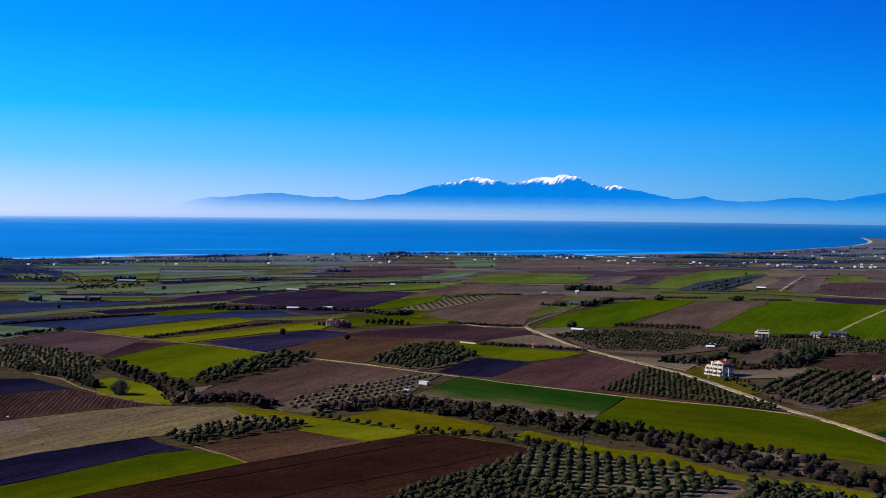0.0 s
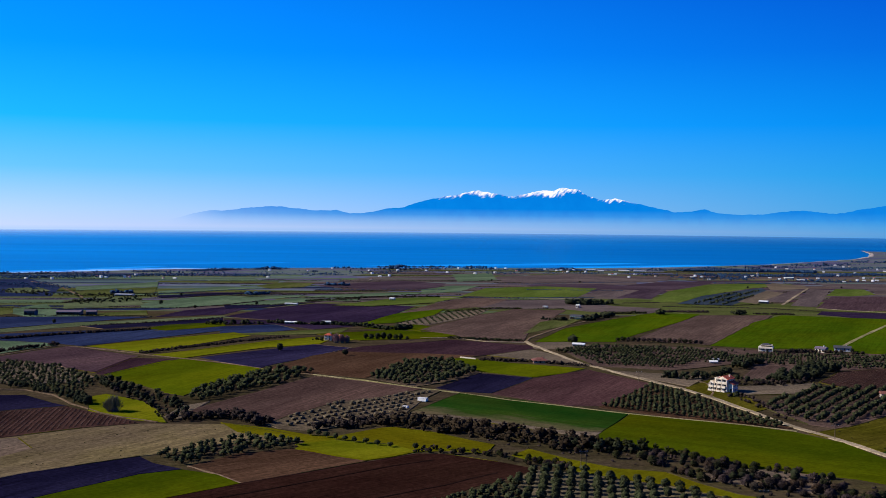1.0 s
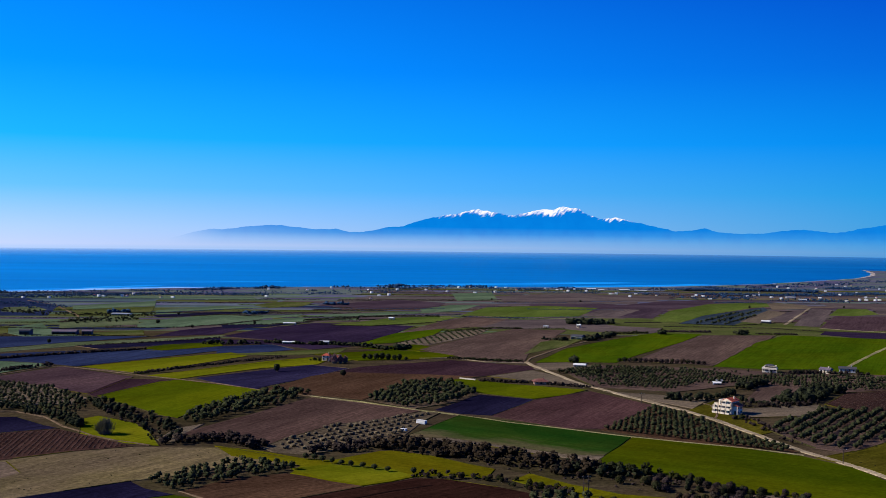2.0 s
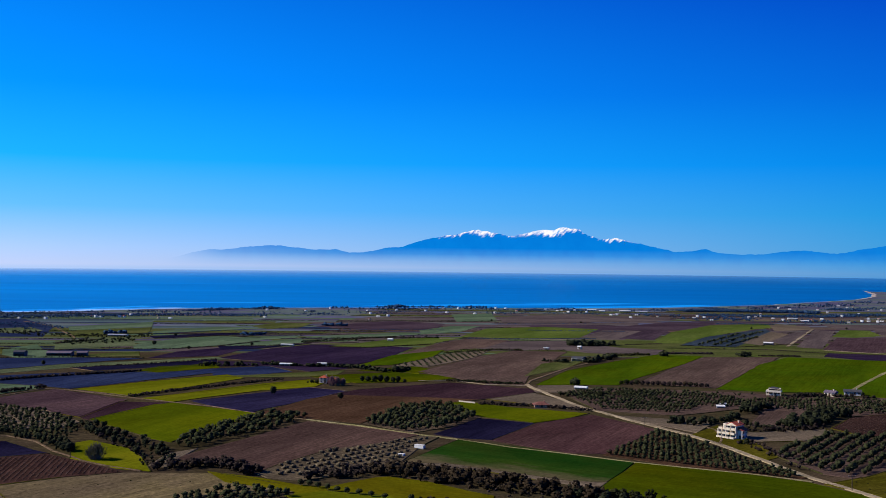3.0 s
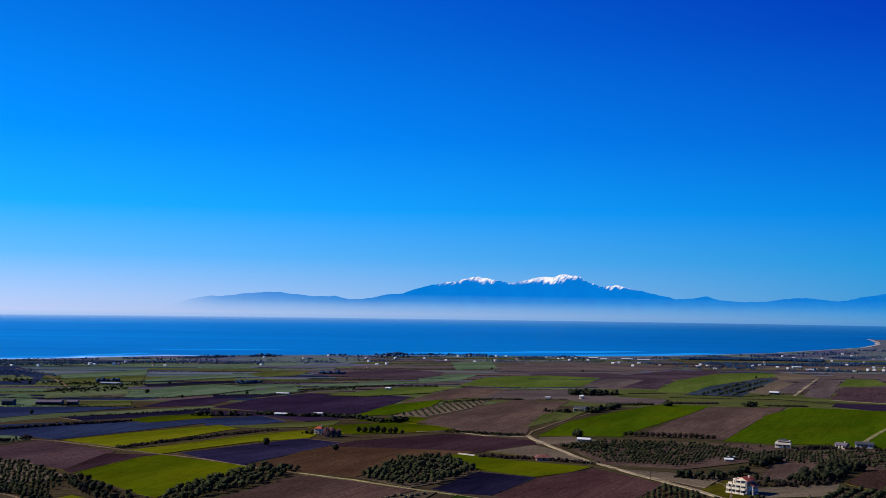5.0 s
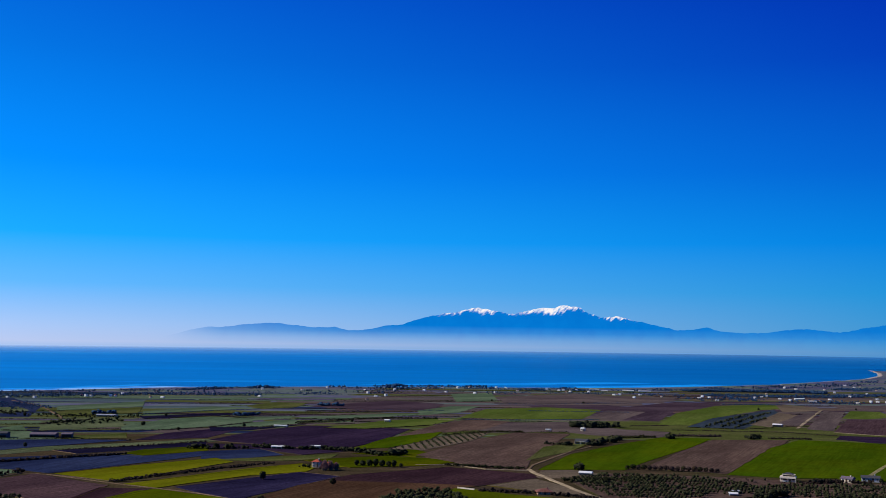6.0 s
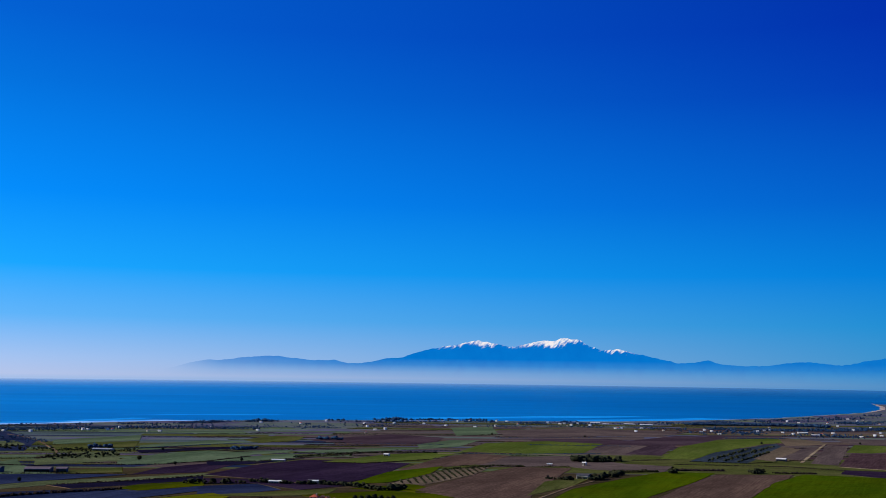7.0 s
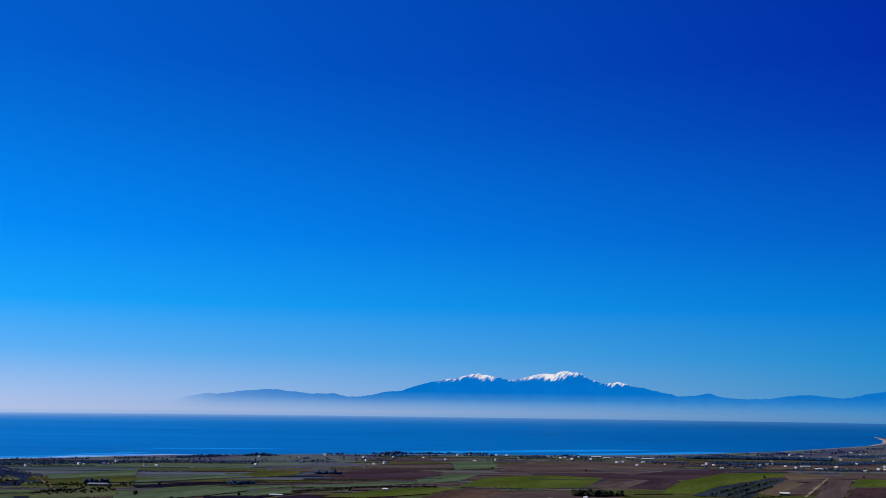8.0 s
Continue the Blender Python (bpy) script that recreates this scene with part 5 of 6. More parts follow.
blush = Mat("pink_twigs", 0.9, gloss=0.05)
blush.colour(blush.mix(blush.noise(3.0), (0.150, 0.070, 0.075), (0.250, 0.130, 0.130)))
twig = Mat("twig_bark", 0.9, gloss=0.05)
twig.colour(twig.mix(twig.noise(3.0), (0.060, 0.056, 0.034), (0.115, 0.105, 0.070)))
TWIG = twig.m
twig_bush(-145.4, 495.1, 10.5, 5.6, 8)
twig_bush(-72.3, 768.4, 6.0, 5.2, 3, blush.m, "bare pinkish tree before the farmhouse")
twig_bush(-68.5, 770.6, 5.0, 4.6, 4, blush.m, "bare pinkish tree before the farmhouse")
twig_bush(-65.1, 772.7, 5.0, 3.8, 5, blush.m, "bare pinkish tree before the farmhouse")


# ---- the far mountains ----
def mountains():
    """A long ridge beyond the sea, snow on its crest; it glows haze-blue and its foot fades to clear to imitate haze.
    """
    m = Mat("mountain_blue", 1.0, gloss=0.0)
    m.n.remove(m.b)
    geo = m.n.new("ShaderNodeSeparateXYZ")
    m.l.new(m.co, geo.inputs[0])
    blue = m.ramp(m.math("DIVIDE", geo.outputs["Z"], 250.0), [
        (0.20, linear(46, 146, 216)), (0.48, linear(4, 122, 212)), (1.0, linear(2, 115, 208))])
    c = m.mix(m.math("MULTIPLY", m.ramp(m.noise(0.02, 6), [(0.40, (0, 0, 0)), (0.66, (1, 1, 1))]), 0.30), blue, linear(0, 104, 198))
    cap = m.n.new("ShaderNodeAttribute")
    cap.attribute_name = "cap"
    lean = m.n.new("ShaderNodeMapping")
    lean.inputs["Rotation"].default_value = (0, 0.85, 0)
    long = m.n.new("ShaderNodeMapping")
    long.inputs["Scale"].default_value = (0.6, 1.0, 2.2)
    m.l.new(m.co, lean.inputs["Vector"])
    m.l.new(lean.outputs[0], long.inputs["Vector"])
    slant = long.outputs[0]
    rock = m.math("MULTIPLY", m.math("SUBTRACT", m.noise(0.034, 6, slant, 0.75), 0.55), 100.0)
    snow = m.ramp(m.math("ADD", m.math("DIVIDE", m.math("ADD", cap.outputs["Fac"], rock), 26.0), 0.5), [(0.25, (0, 0, 0)), (0.80, (1, 1, 1))])
    # blue patches paint shade into the snow
    white = m.mix(m.ramp(m.noise(0.04, 4, slant), [(0.28, (0, 0, 0)), (0.5, (1, 1, 1))]), linear(90, 165, 230), linear(250, 244, 246))
    c = m.mix(snow, c, white)
    # emission gives the ridge its painted airlight; no lamp lights it
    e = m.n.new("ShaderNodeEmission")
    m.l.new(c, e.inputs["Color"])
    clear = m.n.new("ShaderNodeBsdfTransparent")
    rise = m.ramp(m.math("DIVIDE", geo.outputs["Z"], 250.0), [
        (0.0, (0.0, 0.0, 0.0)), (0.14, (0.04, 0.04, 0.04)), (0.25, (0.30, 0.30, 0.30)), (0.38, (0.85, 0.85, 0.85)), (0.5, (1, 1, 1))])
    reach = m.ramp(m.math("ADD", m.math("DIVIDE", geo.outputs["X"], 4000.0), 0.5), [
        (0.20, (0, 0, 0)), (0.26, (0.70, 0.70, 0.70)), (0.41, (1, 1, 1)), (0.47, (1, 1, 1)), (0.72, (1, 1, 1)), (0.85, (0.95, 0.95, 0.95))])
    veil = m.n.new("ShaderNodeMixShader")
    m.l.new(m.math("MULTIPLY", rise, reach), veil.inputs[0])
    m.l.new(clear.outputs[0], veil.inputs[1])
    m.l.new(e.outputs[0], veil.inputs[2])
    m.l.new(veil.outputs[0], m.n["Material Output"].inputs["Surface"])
    bm = bmesh.new()
    cap_layer = bm.verts.layers.float.new("cap")
    rows = []
    for az in np.arange(-15.0, 25.0, 0.03):
        h = profile(CREST, az)
        h += max(0.0, h) * 0.022 * noise.fractal((az * 2.1, 0.3, 0.0), 0.5, 2.2, 6)
        deep = 0.72 * profile(SNOW, az) - 5
        col = []
        for k, f in enumerate((-0.02, 0.3, 0.6, 0.75, 0.82, 0.88, 0.94, 1.0)):
            a = radians(az)
            dist = 4903 + 30 * f + 6 * noise.noise((az * 2.5, k * 1.5, 5.0))
            v = bm.verts.new((math.sin(a) * dist, math.cos(a) * dist, -2 + h * f))
            v[cap_layer] = deep - h * (1 - f) if deep > -4.9 else -60.0
            col.append(v)
        rows.append(col)
    for a, b in zip(rows, rows[1:]):
        for k in range(len(a) - 1):
            bm.faces.new((a[k], b[k], b[k + 1], a[k + 1]))
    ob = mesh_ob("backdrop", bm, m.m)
    tagged(ob, "far self-lit mountain range with snowy crest, haze painted in", "mountains", kind="structure")


CREST = [
    (-18.06, 11), (-15.35, 30), (-13.41, 76), (-12.71, 94), (-12.00, 105), (-11.15, 106), (-10.30, 117), (-9.15, 125), (-8.29, 126),
    (-7.42, 117), (-6.54, 111), (-5.52, 114), (-4.79, 100), (-4.05, 101), (-2.88, 122), (-2.14, 128), (-0.96, 160), (0.21, 181),
    (0.95, 192), (1.92, 211), (2.57, 194), (3.60, 182), (4.34, 196), (4.92, 211), (5.65, 209), (6.21, 225), (6.67, 218),
    (7.02, 218), (7.55, 193), (8.19, 171), (9.00, 179), (9.87, 160), (11.01, 141), (12.01, 120), (12.77, 125), (13.44, 136),
    (14.06, 119), (15.23, 113), (16.32, 114), (17.26, 129), (18.20, 133), (19.79, 120), (20.96, 142), (22.05, 157), (24.10, 165),
    (26.52, 139),
]


# depth of the snow below the crest, by bearing
SNOW = [
    (-0.23, 0), (0.22, 10), (0.95, 18), (1.93, 36), (2.58, 22), (3.17, 10), (3.75, 8), (4.20, 20), (4.93, 36), (5.66, 44),
    (6.22, 48), (6.68, 32), (7.03, 22), (7.44, 6), (7.85, 0), (8.13, 6), (8.71, 20), (9.29, 18), (9.92, 4), (10.15, 0),
]


def profile(line, az):
    for (a, h), (b, g) in zip(line, line[1:]):
        if a <= az <= b:
            return h + (g - h) * (az - a) / (b - a)
    return 0.0


mountains()


# ---- buildings ----
def plaster(name, base, dirt):
    m = Mat(name, 0.9, gloss=0.1)
    c = m.mix(m.ramp(m.noise(0.6, 5), [(0.4, (0, 0, 0)), (0.7, (1, 1, 1))]), base, dirt)
    c = m.mix(0.5, c, m.ramp(m.noise(6.0, 3), [(0.3, (0.8, 0.8, 0.8)), (0.7, (1.1, 1.1, 1.1))]), "MULTIPLY")
    m.bump(m.noise(9.0, 3), 0.2, 0.02)
    return m.colour(c).m


def tiles(name, base, second):
    m = Mat(name, 0.8, gloss=0.1)
    c = m.mix(m.ramp(m.noise(1.2, 4), [(0.35, (0, 0, 0)), (0.65, (1, 1, 1))]), base, second)
    rows = m.noise(1.0, 1, m.scaled(3.0, 0.6, 0.6))
    c = m.mix(0.6, c, m.ramp(rows, [(0.35, (0.6, 0.6, 0.6)), (0.65, (1.2, 1.2, 1.2))]), "MULTIPLY")
    m.bump(rows, 0.6, 0.08)
    return m.colour(c).m


WALL = {"chalk": plaster("plaster_chalk", (0.80, 0.77, 0.74), (0.68, 0.66, 0.64)), "clay": plaster("plaster_clay", (0.40, 0.20, 0.13), (0.30, 0.15, 0.10)), "white": plaster("plaster_white", (0.72, 0.60, 0.44), (0.60, 0.49, 0.36)), "cream": plaster("plaster_cream", (0.74, 0.62, 0.46), (0.62, 0.50, 0.38)),
        "grey": plaster("plaster_grey", (0.42, 0.42, 0.42), (0.30, 0.30, 0.30)), "dark": plaster("plaster_dark", (0.12, 0.11, 0.13), (0.08, 0.08, 0.09)),
        "blush": plaster("plaster_blush", (0.66, 0.50, 0.37), (0.56, 0.42, 0.32))}
ROOF = {"red": tiles("roof_tiles_red", (0.50, 0.110, 0.055), (0.38, 0.080, 0.045)), "rust": tiles("roof_tiles_rust", (0.23, 0.085, 0.055), (0.17, 0.070, 0.055)),
        "white": plaster("roof_white", (0.72, 0.68, 0.62), (0.60, 0.57, 0.52)), "grey": plaster("roof_grey", (0.30, 0.30, 0.33), (0.22, 0.22, 0.24)),
        "mauve": plaster("roof_mauve", (0.16, 0.12, 0.14), (0.11, 0.08, 0.10)), "dark": plaster("roof_dark", (0.07, 0.065, 0.07), (0.05, 0.05, 0.05))}
glass = Mat("window_glass", 0.12, gloss=0.5)
glass.colour(glass.mix(glass.noise(1.0), (0.012, 0.014, 0.018), (0.03, 0.034, 0.04)))
GLASS = glass.m
timber = Mat("dark_timber", 0.7)
timber.colour(timber.mix(timber.noise(4.0), (0.06, 0.035, 0.022), (0.11, 0.07, 0.045)))
WOOD = timber.m
steel = Mat("grey_metal", 0.5, 0.6, 0.4)
steel.colour(steel.mix(steel.noise(5.0), (0.32, 0.33, 0.34), (0.45, 0.45, 0.46)))
STEEL = steel.m


def block(bm, x0, x1, y0, y1, z0, z1):
    v = [bm.verts.new(p) for p in ((x0, y0, z0), (x1, y0, z0), (x1, y1, z0), (x0, y1, z0), (x0, y0, z1), (x1, y0, z1), (x1, y1, z1), (x0, y1, z1))]
    for f in ((3, 2, 1, 0), (4, 5, 6, 7), (0, 1, 5, 4), (1, 2, 6, 5), (2, 3, 7, 6), (3, 0, 4, 7)):
        bm.faces.new([v[k] for k in f])


def blocks(*sizes):
    bm = bmesh.new()
    for s in sizes:
        block(bm, *s)
    return bm


def roof_mesh(w, d, z, rise, over, style):
    """A roof over a w by d plan with its eaves at z: hip, gable (ridge along x), lean or flat."""
    bm = bmesh.new()
    x, y, t = w / 2 + over, d / 2 + over, 0.16
    if style == "flat":
        block(bm, -x, x, -y, y, z, z + 0.22)
        for a in ((-x, x, -y, -y + 0.2), (-x, x, y - 0.2, y), (-x, -x + 0.2, -y + 0.2, y - 0.2), (x - 0.2, x, -y + 0.2, y - 0.2)):
            block(bm, *a, z + 0.22, z + 0.6)
        return bm
    inset = {"hip": min(x, y) * 0.9, "gable": 0.0, "lean": 0.0}[style]
    ridge_y = y if style == "lean" else 0.0
    low = [bm.verts.new(p) for p in ((-x, -y, z), (x, -y, z), (x, y, z if style != "lean" else z + rise), (-x, y, z if style != "lean" else z + rise))]
    top = [bm.verts.new((p.co.x, p.co.y, p.co.z + t)) for p in low]
    bm.faces.new(low[::-1])
    for k in range(4):
        bm.faces.new((low[k], low[(k + 1) % 4], top[(k + 1) % 4], top[k]))
    if style == "lean":
        bm.faces.new(top)
        return bm
    a, b = bm.verts.new((-x + inset, ridge_y, z + t + rise)), bm.verts.new((x - inset, ridge_y, z + t + rise))
    bm.faces.new((top[0], top[1], b, a))
    bm.faces.new((top[2], top[3], a, b))
    bm.faces.new((top[1], top[2], b))
    bm.faces.new((top[3], top[0], a))
    return bm


def window_meshes(w, h):
    f = 0.09
    frame_bm = blocks((-w / 2, w / 2, -0.08, 0.04, -f, 0), (-w / 2, w / 2, -0.08, 0.04, h, h + f), (-w / 2 - f, -w / 2, -0.08, 0.04, -f, h + f),
                      (w / 2, w / 2 + f, -0.08, 0.04, -f, h + f), (-0.03, 0.03, -0.06, 0.03, 0, h))
    pane_bm = blocks((-w / 2, -0.03, -0.05, 0.02, 0, h), (0.03, w / 2, -0.05, 0.02, 0, h))
    out = []
    for name, b, mat in (("frame", frame_bm, ROOF["white"]), ("pane", pane_bm, GLASS)):
        me = bpy.data.meshes.new(name)
        b.to_mesh(me)
        b.free()
        me.materials.append(mat)
        out.append(me)
    return out


SMALL_WINDOW, TALL_WINDOW = window_meshes(1.1, 1.2), window_meshes(1.5, 2.0)


def window(parent, x, y, z, turn, meshes=SMALL_WINDOW):
    """A window on a wall: its outside faces local -y, turned about z."""
    ob = new("window", meshes[0])
    ob.parent = parent
    ob.matrix_basis = pose(x, y, z, 0, 0, turn)
    pane = new("pane", meshes[1])
    pane.parent = ob
    return ob


def door(parent, x, y, turn, w=1.0, h=2.05, material=None):
    bm = blocks((-w / 2, w / 2, -0.06, 0.03, 0, h), (-w / 2 - 0.08, -w / 2, -0.09, 0.03, 0, h + 0.08), (w / 2, w / 2 + 0.08, -0.09, 0.03, 0, h + 0.08), (-w / 2, w / 2, -0.09, 0.03, h, h + 0.08))
    ob = part("door", bm, material or WOOD, parent)
    ob.matrix_basis = pose(x, y, 0.15, 0, 0, turn)
    return ob


def house(name, label, x, y, heading, w, d, h, roof="hip", wall="white", tile="red", floors=1, rise=1.5, over=0.45, bays=3, chimney=True, category="house"):
    """A plain house; local -y is its front."""
    ob = new(name)
    ob.matrix_world = pose(x, y, 0.12, 0, 0, heading)
    part("wall", blocks((-w / 2, w / 2, -d / 2, d / 2, -0.3, h), (-w / 2 - 0.06, w / 2 + 0.06, -d / 2 - 0.06, d / 2 + 0.06, -0.3, 0.3)), WALL[wall], ob)
    top = part("roof", roof_mesh(w, d, h + 0.003, rise, over, roof), ROOF[tile], ob)
    if roof == "gable":
        bm = bmesh.new()
        for s in (-1, 1):
            v = [bm.verts.new((s * w / 2 + k, yy, zz)) for k in (-0.1, 0.1) for yy, zz in ((-d / 2, h), (d / 2, h), (0, h + rise * 0.86))]
            bm.faces.new((v[0], v[1], v[2]))
            bm.faces.new((v[5], v[4], v[3]))
            for i, j in ((0, 1), (1, 2), (2, 0)):
                bm.faces.new((v[i], v[i + 3], v[j + 3], v[j]))
        part("gable", bm, WALL[wall], ob)
    if chimney:
        part("chimney", blocks((w * 0.2, w * 0.2 + 0.6, -0.2, 0.4, h, h + rise + 0.7), (w * 0.2 - 0.08, w * 0.2 + 0.68, -0.28, 0.48, h + rise + 0.7, h + rise + 0.85)), WALL[wall], top)
    storey = h / floors
    for f in range(floors):
        z = f * storey + storey * 0.36
        for k in range(bays):
            px = -w / 2 + w * (k + 0.5) / bays
            if f or k != bays // 2:
                window(ob, px, -d / 2 - 0.03, z, 0)
            window(ob, px, d / 2 + 0.03, z, 180)
        for k in range(max(1, bays - 1)):
            py = -d / 2 + d * (k + 0.5) / max(1, bays - 1)
            window(ob, -w / 2 - 0.03, py, z, -90)
            window(ob, w / 2 + 0.03, py, z, 90)
    door(ob, -w / 2 + w * (bays // 2 + 0.5) / bays, -d / 2 - 0.03, 0)
    return tagged(ob, label, category)


def balcony(parent, x, y, z, turn, w, d=1.4):
    """A slab with a solid white front and end posts."""
    slab = part("balcony", blocks((-w / 2, w / 2, -d, 0, -0.16, 0), (-w / 2, w / 2, -d, -d + 0.12, 0, 1.2), (-w / 2, -w / 2 + 0.12, -d + 0.12, 0, 0, 1.2),
                                  (w / 2 - 0.12, w / 2, -d + 0.12, 0, 0, 1.2)), WALL["white"], parent, "white balcony with a solid front")
    slab.matrix_basis = pose(x, y, z, 0, 0, turn)
    rail = part("railing", blocks((-w / 2, w / 2, -d + 0.03, -d + 0.09, 1.3, 1.35), (-w / 2, -w / 2 + 0.05, -d + 0.03, -d + 0.09, 1.2, 1.3),
                                  (w / 2 - 0.05, w / 2, -d + 0.03, -d + 0.09, 1.2, 1.3)), STEEL, slab)
    return rail


def apartment_house(x, y, heading):
    """Three storeys of balconies along the sunny front (local -y); a tiled roof over the east half, terraces on the other."""
    ob = new("apartment_house")
    ob.matrix_world = pose(x, y, 0.12, 0, 0, heading)
    part("wall", blocks((-1.0, 5.6, -3.2, 3.8, -0.4, 7.7), (-1.06, 5.66, -3.26, 3.86, -0.4, 0.3)), WALL["white"], ob)
    part("west_wall", blocks((-6.6, -1.003, -3.0, 3.2, -0.4, 5.1), (-4.4, -1.003, -1.6, 3.2, 5.103, 7.4),
                             (-6.6, -6.4, -3.0, 3.2, 5.103, 5.9), (-6.4, -4.403, -3.0, -2.8, 5.103, 5.9)), WALL["white"], ob, "white stepped half with a roof terrace")
    part("end_wall", blocks((5.603, 8.4, -2.4, 3.0, -0.4, 5.0)), WALL["cream"], ob, "cream-coloured lower end")
    bm = roof_mesh(7.4, 6.8, 7.703, 1.9, 0.5, "gable")
    bmesh.ops.rotate(bm, verts=bm.verts, cent=(0, 0, 0), matrix=Matrix.Rotation(radians(90), 3, "Z"))
    bmesh.ops.translate(bm, verts=bm.verts, vec=(2.3, 0.3, 0))
    roof = part("roof", bm, ROOF["red"], ob, "red tiled gable roof")
    bm = bmesh.new()
    for yy in (-3.9, 4.1):
        v = [bm.verts.new((px, yy + k, pz)) for k in (-0.1, 0.1) for px, pz in ((-1.0, 7.7), (5.6, 7.7), (2.3, 9.45))]
        bm.faces.new((v[0], v[1], v[2]))
        bm.faces.new((v[5], v[4], v[3]))
        for i, j in ((0, 1), (1, 2), (2, 0)):
            bm.faces.new((v[i], v[i + 3], v[j + 3], v[j]))
    bmesh.ops.recalc_face_normals(bm, faces=bm.faces)
    part("gable", bm, WALL["white"], ob, "white gable over the balconies")
    bm = roof_mesh(6.0, 3.2, 5.003, 1.9, 0.5, "lean")
    bmesh.ops.rotate(bm, verts=bm.verts, cent=(0, 0, 0), matrix=Matrix.Rotation(radians(90), 3, "Z"))
    bmesh.ops.translate(bm, verts=bm.verts, vec=(7.2, 0.3, 0))
    part("lower_roof", bm, ROOF["red"], ob, "red tiled lean-to roof over the end")
    bm = roof_mesh(3.0, 4.6, 7.403, 0.3, 0.2, "flat")
    bmesh.ops.translate(bm, verts=bm.verts, vec=(-2.75, 0.8, 0))
    part("flat_roof", bm, WALL["cream"], ob)
    part("chimney", blocks((3.4, 4.1, 1.0, 1.7, 8.4, 10.0), (3.3, 4.2, 0.9, 1.8, 10.0, 10.2)), WALL["white"], roof)
    part("front_arch", blocks((-1.2, -0.9, -4.7, -3.203, -0.4, 8.2), (-1.2, 2.2, -4.7, -4.4, 7.5, 8.0), (1.9, 2.2, -4.7, -3.203, -0.4, 7.5)), WALL["white"], ob, "tall white frame before the balconies")
    for xx in (-6.6, -3.9, 5.3):
        part("pier", blocks((xx, xx + 0.3, -4.6, -3.263, -0.4, 7.5 if xx > 0 else 5.1)), WALL["white"], ob)
    for z in (2.45, 5.0):
        part("floor_band", blocks((-1.0, 5.75, -4.65, -3.263, z - 0.25, z - 0.16), (5.663, 5.8, -3.3, 3.9, z - 0.2, z)), WALL["cream"], ob)
    for f in range(3):
        z = 2.55 * f
        for px in (-5.2, -2.5, 0.5, 3.7):
            if px < -1 and f == 2:
                continue
            window(ob, px, -3.29 if px > -1 else -3.03, z + 0.15, 0, TALL_WINDOW)
            balcony(ob, px, -3.27 if px > -1 else -3.01, z + 0.02, 0, 2.5, (2.8, 2.0, 1.35)[f])
        for yy in (-1.6, 0.6, 2.6):
            if f == 2:
                window(ob, 5.63, yy, z + 0.75, 90)
            else:
                window(ob, 8.43, yy * 0.8, z + 0.85, 90)
        window(ob, -6.63 if f < 2 else -4.43, 0.6, z + 0.7, -90)
    window(ob, -2.7, -1.63, 5.3, 0, TALL_WINDOW)
    door(ob, 7.0, -2.43, 0)
    return tagged(ob, "white three-storey apartment house with stepped balconies and red roof", "house")


apartment_house(147.0, 574.5, -46).scale = (0.87, 0.87, 0.85)


def villa(x, y, heading):
    """A modern villa: white bands of wall with dark window strips between, a set-back top."""
    ob = new("villa")
    ob.matrix_world = pose(x, y, 0.12, 0, 0, heading)
    part("wall", blocks((-4.8, 4.8, -3.6, 3.6, -0.3, 1.2), (-4.8, 4.8, -3.6, 3.6, 2.3, 3.3), (-3.4, 4.2, -2.4, 3.0, 4.2, 4.5)), WALL["white"], ob)
    part("window_band", blocks((-4.5, 4.5, -3.2, 3.3, 1.203, 2.297)), GLASS, ob)
    part("window_band", blocks((-3.0, 4.0, -2.0, 2.8, 3.303, 4.197)), GLASS, ob)
    part("roof", roof_mesh(5.4, 3.8, 4.503, 0.9, 0.4, "hip"), ROOF["dark"], ob)
    part("balcony", blocks((-4.8, 4.8, -4.9, -3.603, 2.3, 2.5), (-4.8, 4.8, -4.9, -4.78, 2.5, 3.2)), WALL["white"], ob)
    for px in (-4.5, 0.0, 4.4):
        part("post", blocks((px, px + 0.25, -4.85, -4.6, -0.3, 2.297)), WALL["white"], ob)
    for px in (-3.2, -0.6, 2.2):
        part("pillar", blocks((px, px + 0.3, -3.55, -3.25, 1.203, 2.297)), WALL["white"], ob)
    door(ob, 1.2, -3.63, 0)
    return tagged(ob, "white villa with dark window bands between its floors", "house")


villa(221.0, 748, -22)
house("farmhouse", "low cream farmhouse with a pale roof among bushes", 258.5, 748, -44, 7.0, 5, 2.2, "gable", "cream", "mauve", 1, 1.4, 0.5, 3)
house("farmhouse", "long low house with a dark roof beside the wheat", 275, 754, -20, 10.5, 6, 2.3, "gable", "grey", "dark", 1, 1.3, 0.6, 4)
house("farmhouse", "low clay-red tiled farmhouse beside the farm road", 61.2, 677, 4, 8.0, 6, 1.5, "hip", "clay", "rust", 1, 1.5, 0.9, 3)
house("farmhouse", "pale pink two-storey farmhouse with red tiled roof", -79.0, 784, -12, 5.4, 5, 3.6, "hip", "blush", "red", 2, 1.4, 0.4, 2)
house("farmhouse", "small pale annex with a red tiled roof", -72.5, 783, 6, 5, 5, 2.2, "gable", "blush", "red", 1, 1.3, 0.4, 2)
house("house", "white house inside a dark cypress grove", 136, 1090, -25, 3.4, 4, 2.3, "gable", "white", "white", 1, 0.8, 0.3, 2)


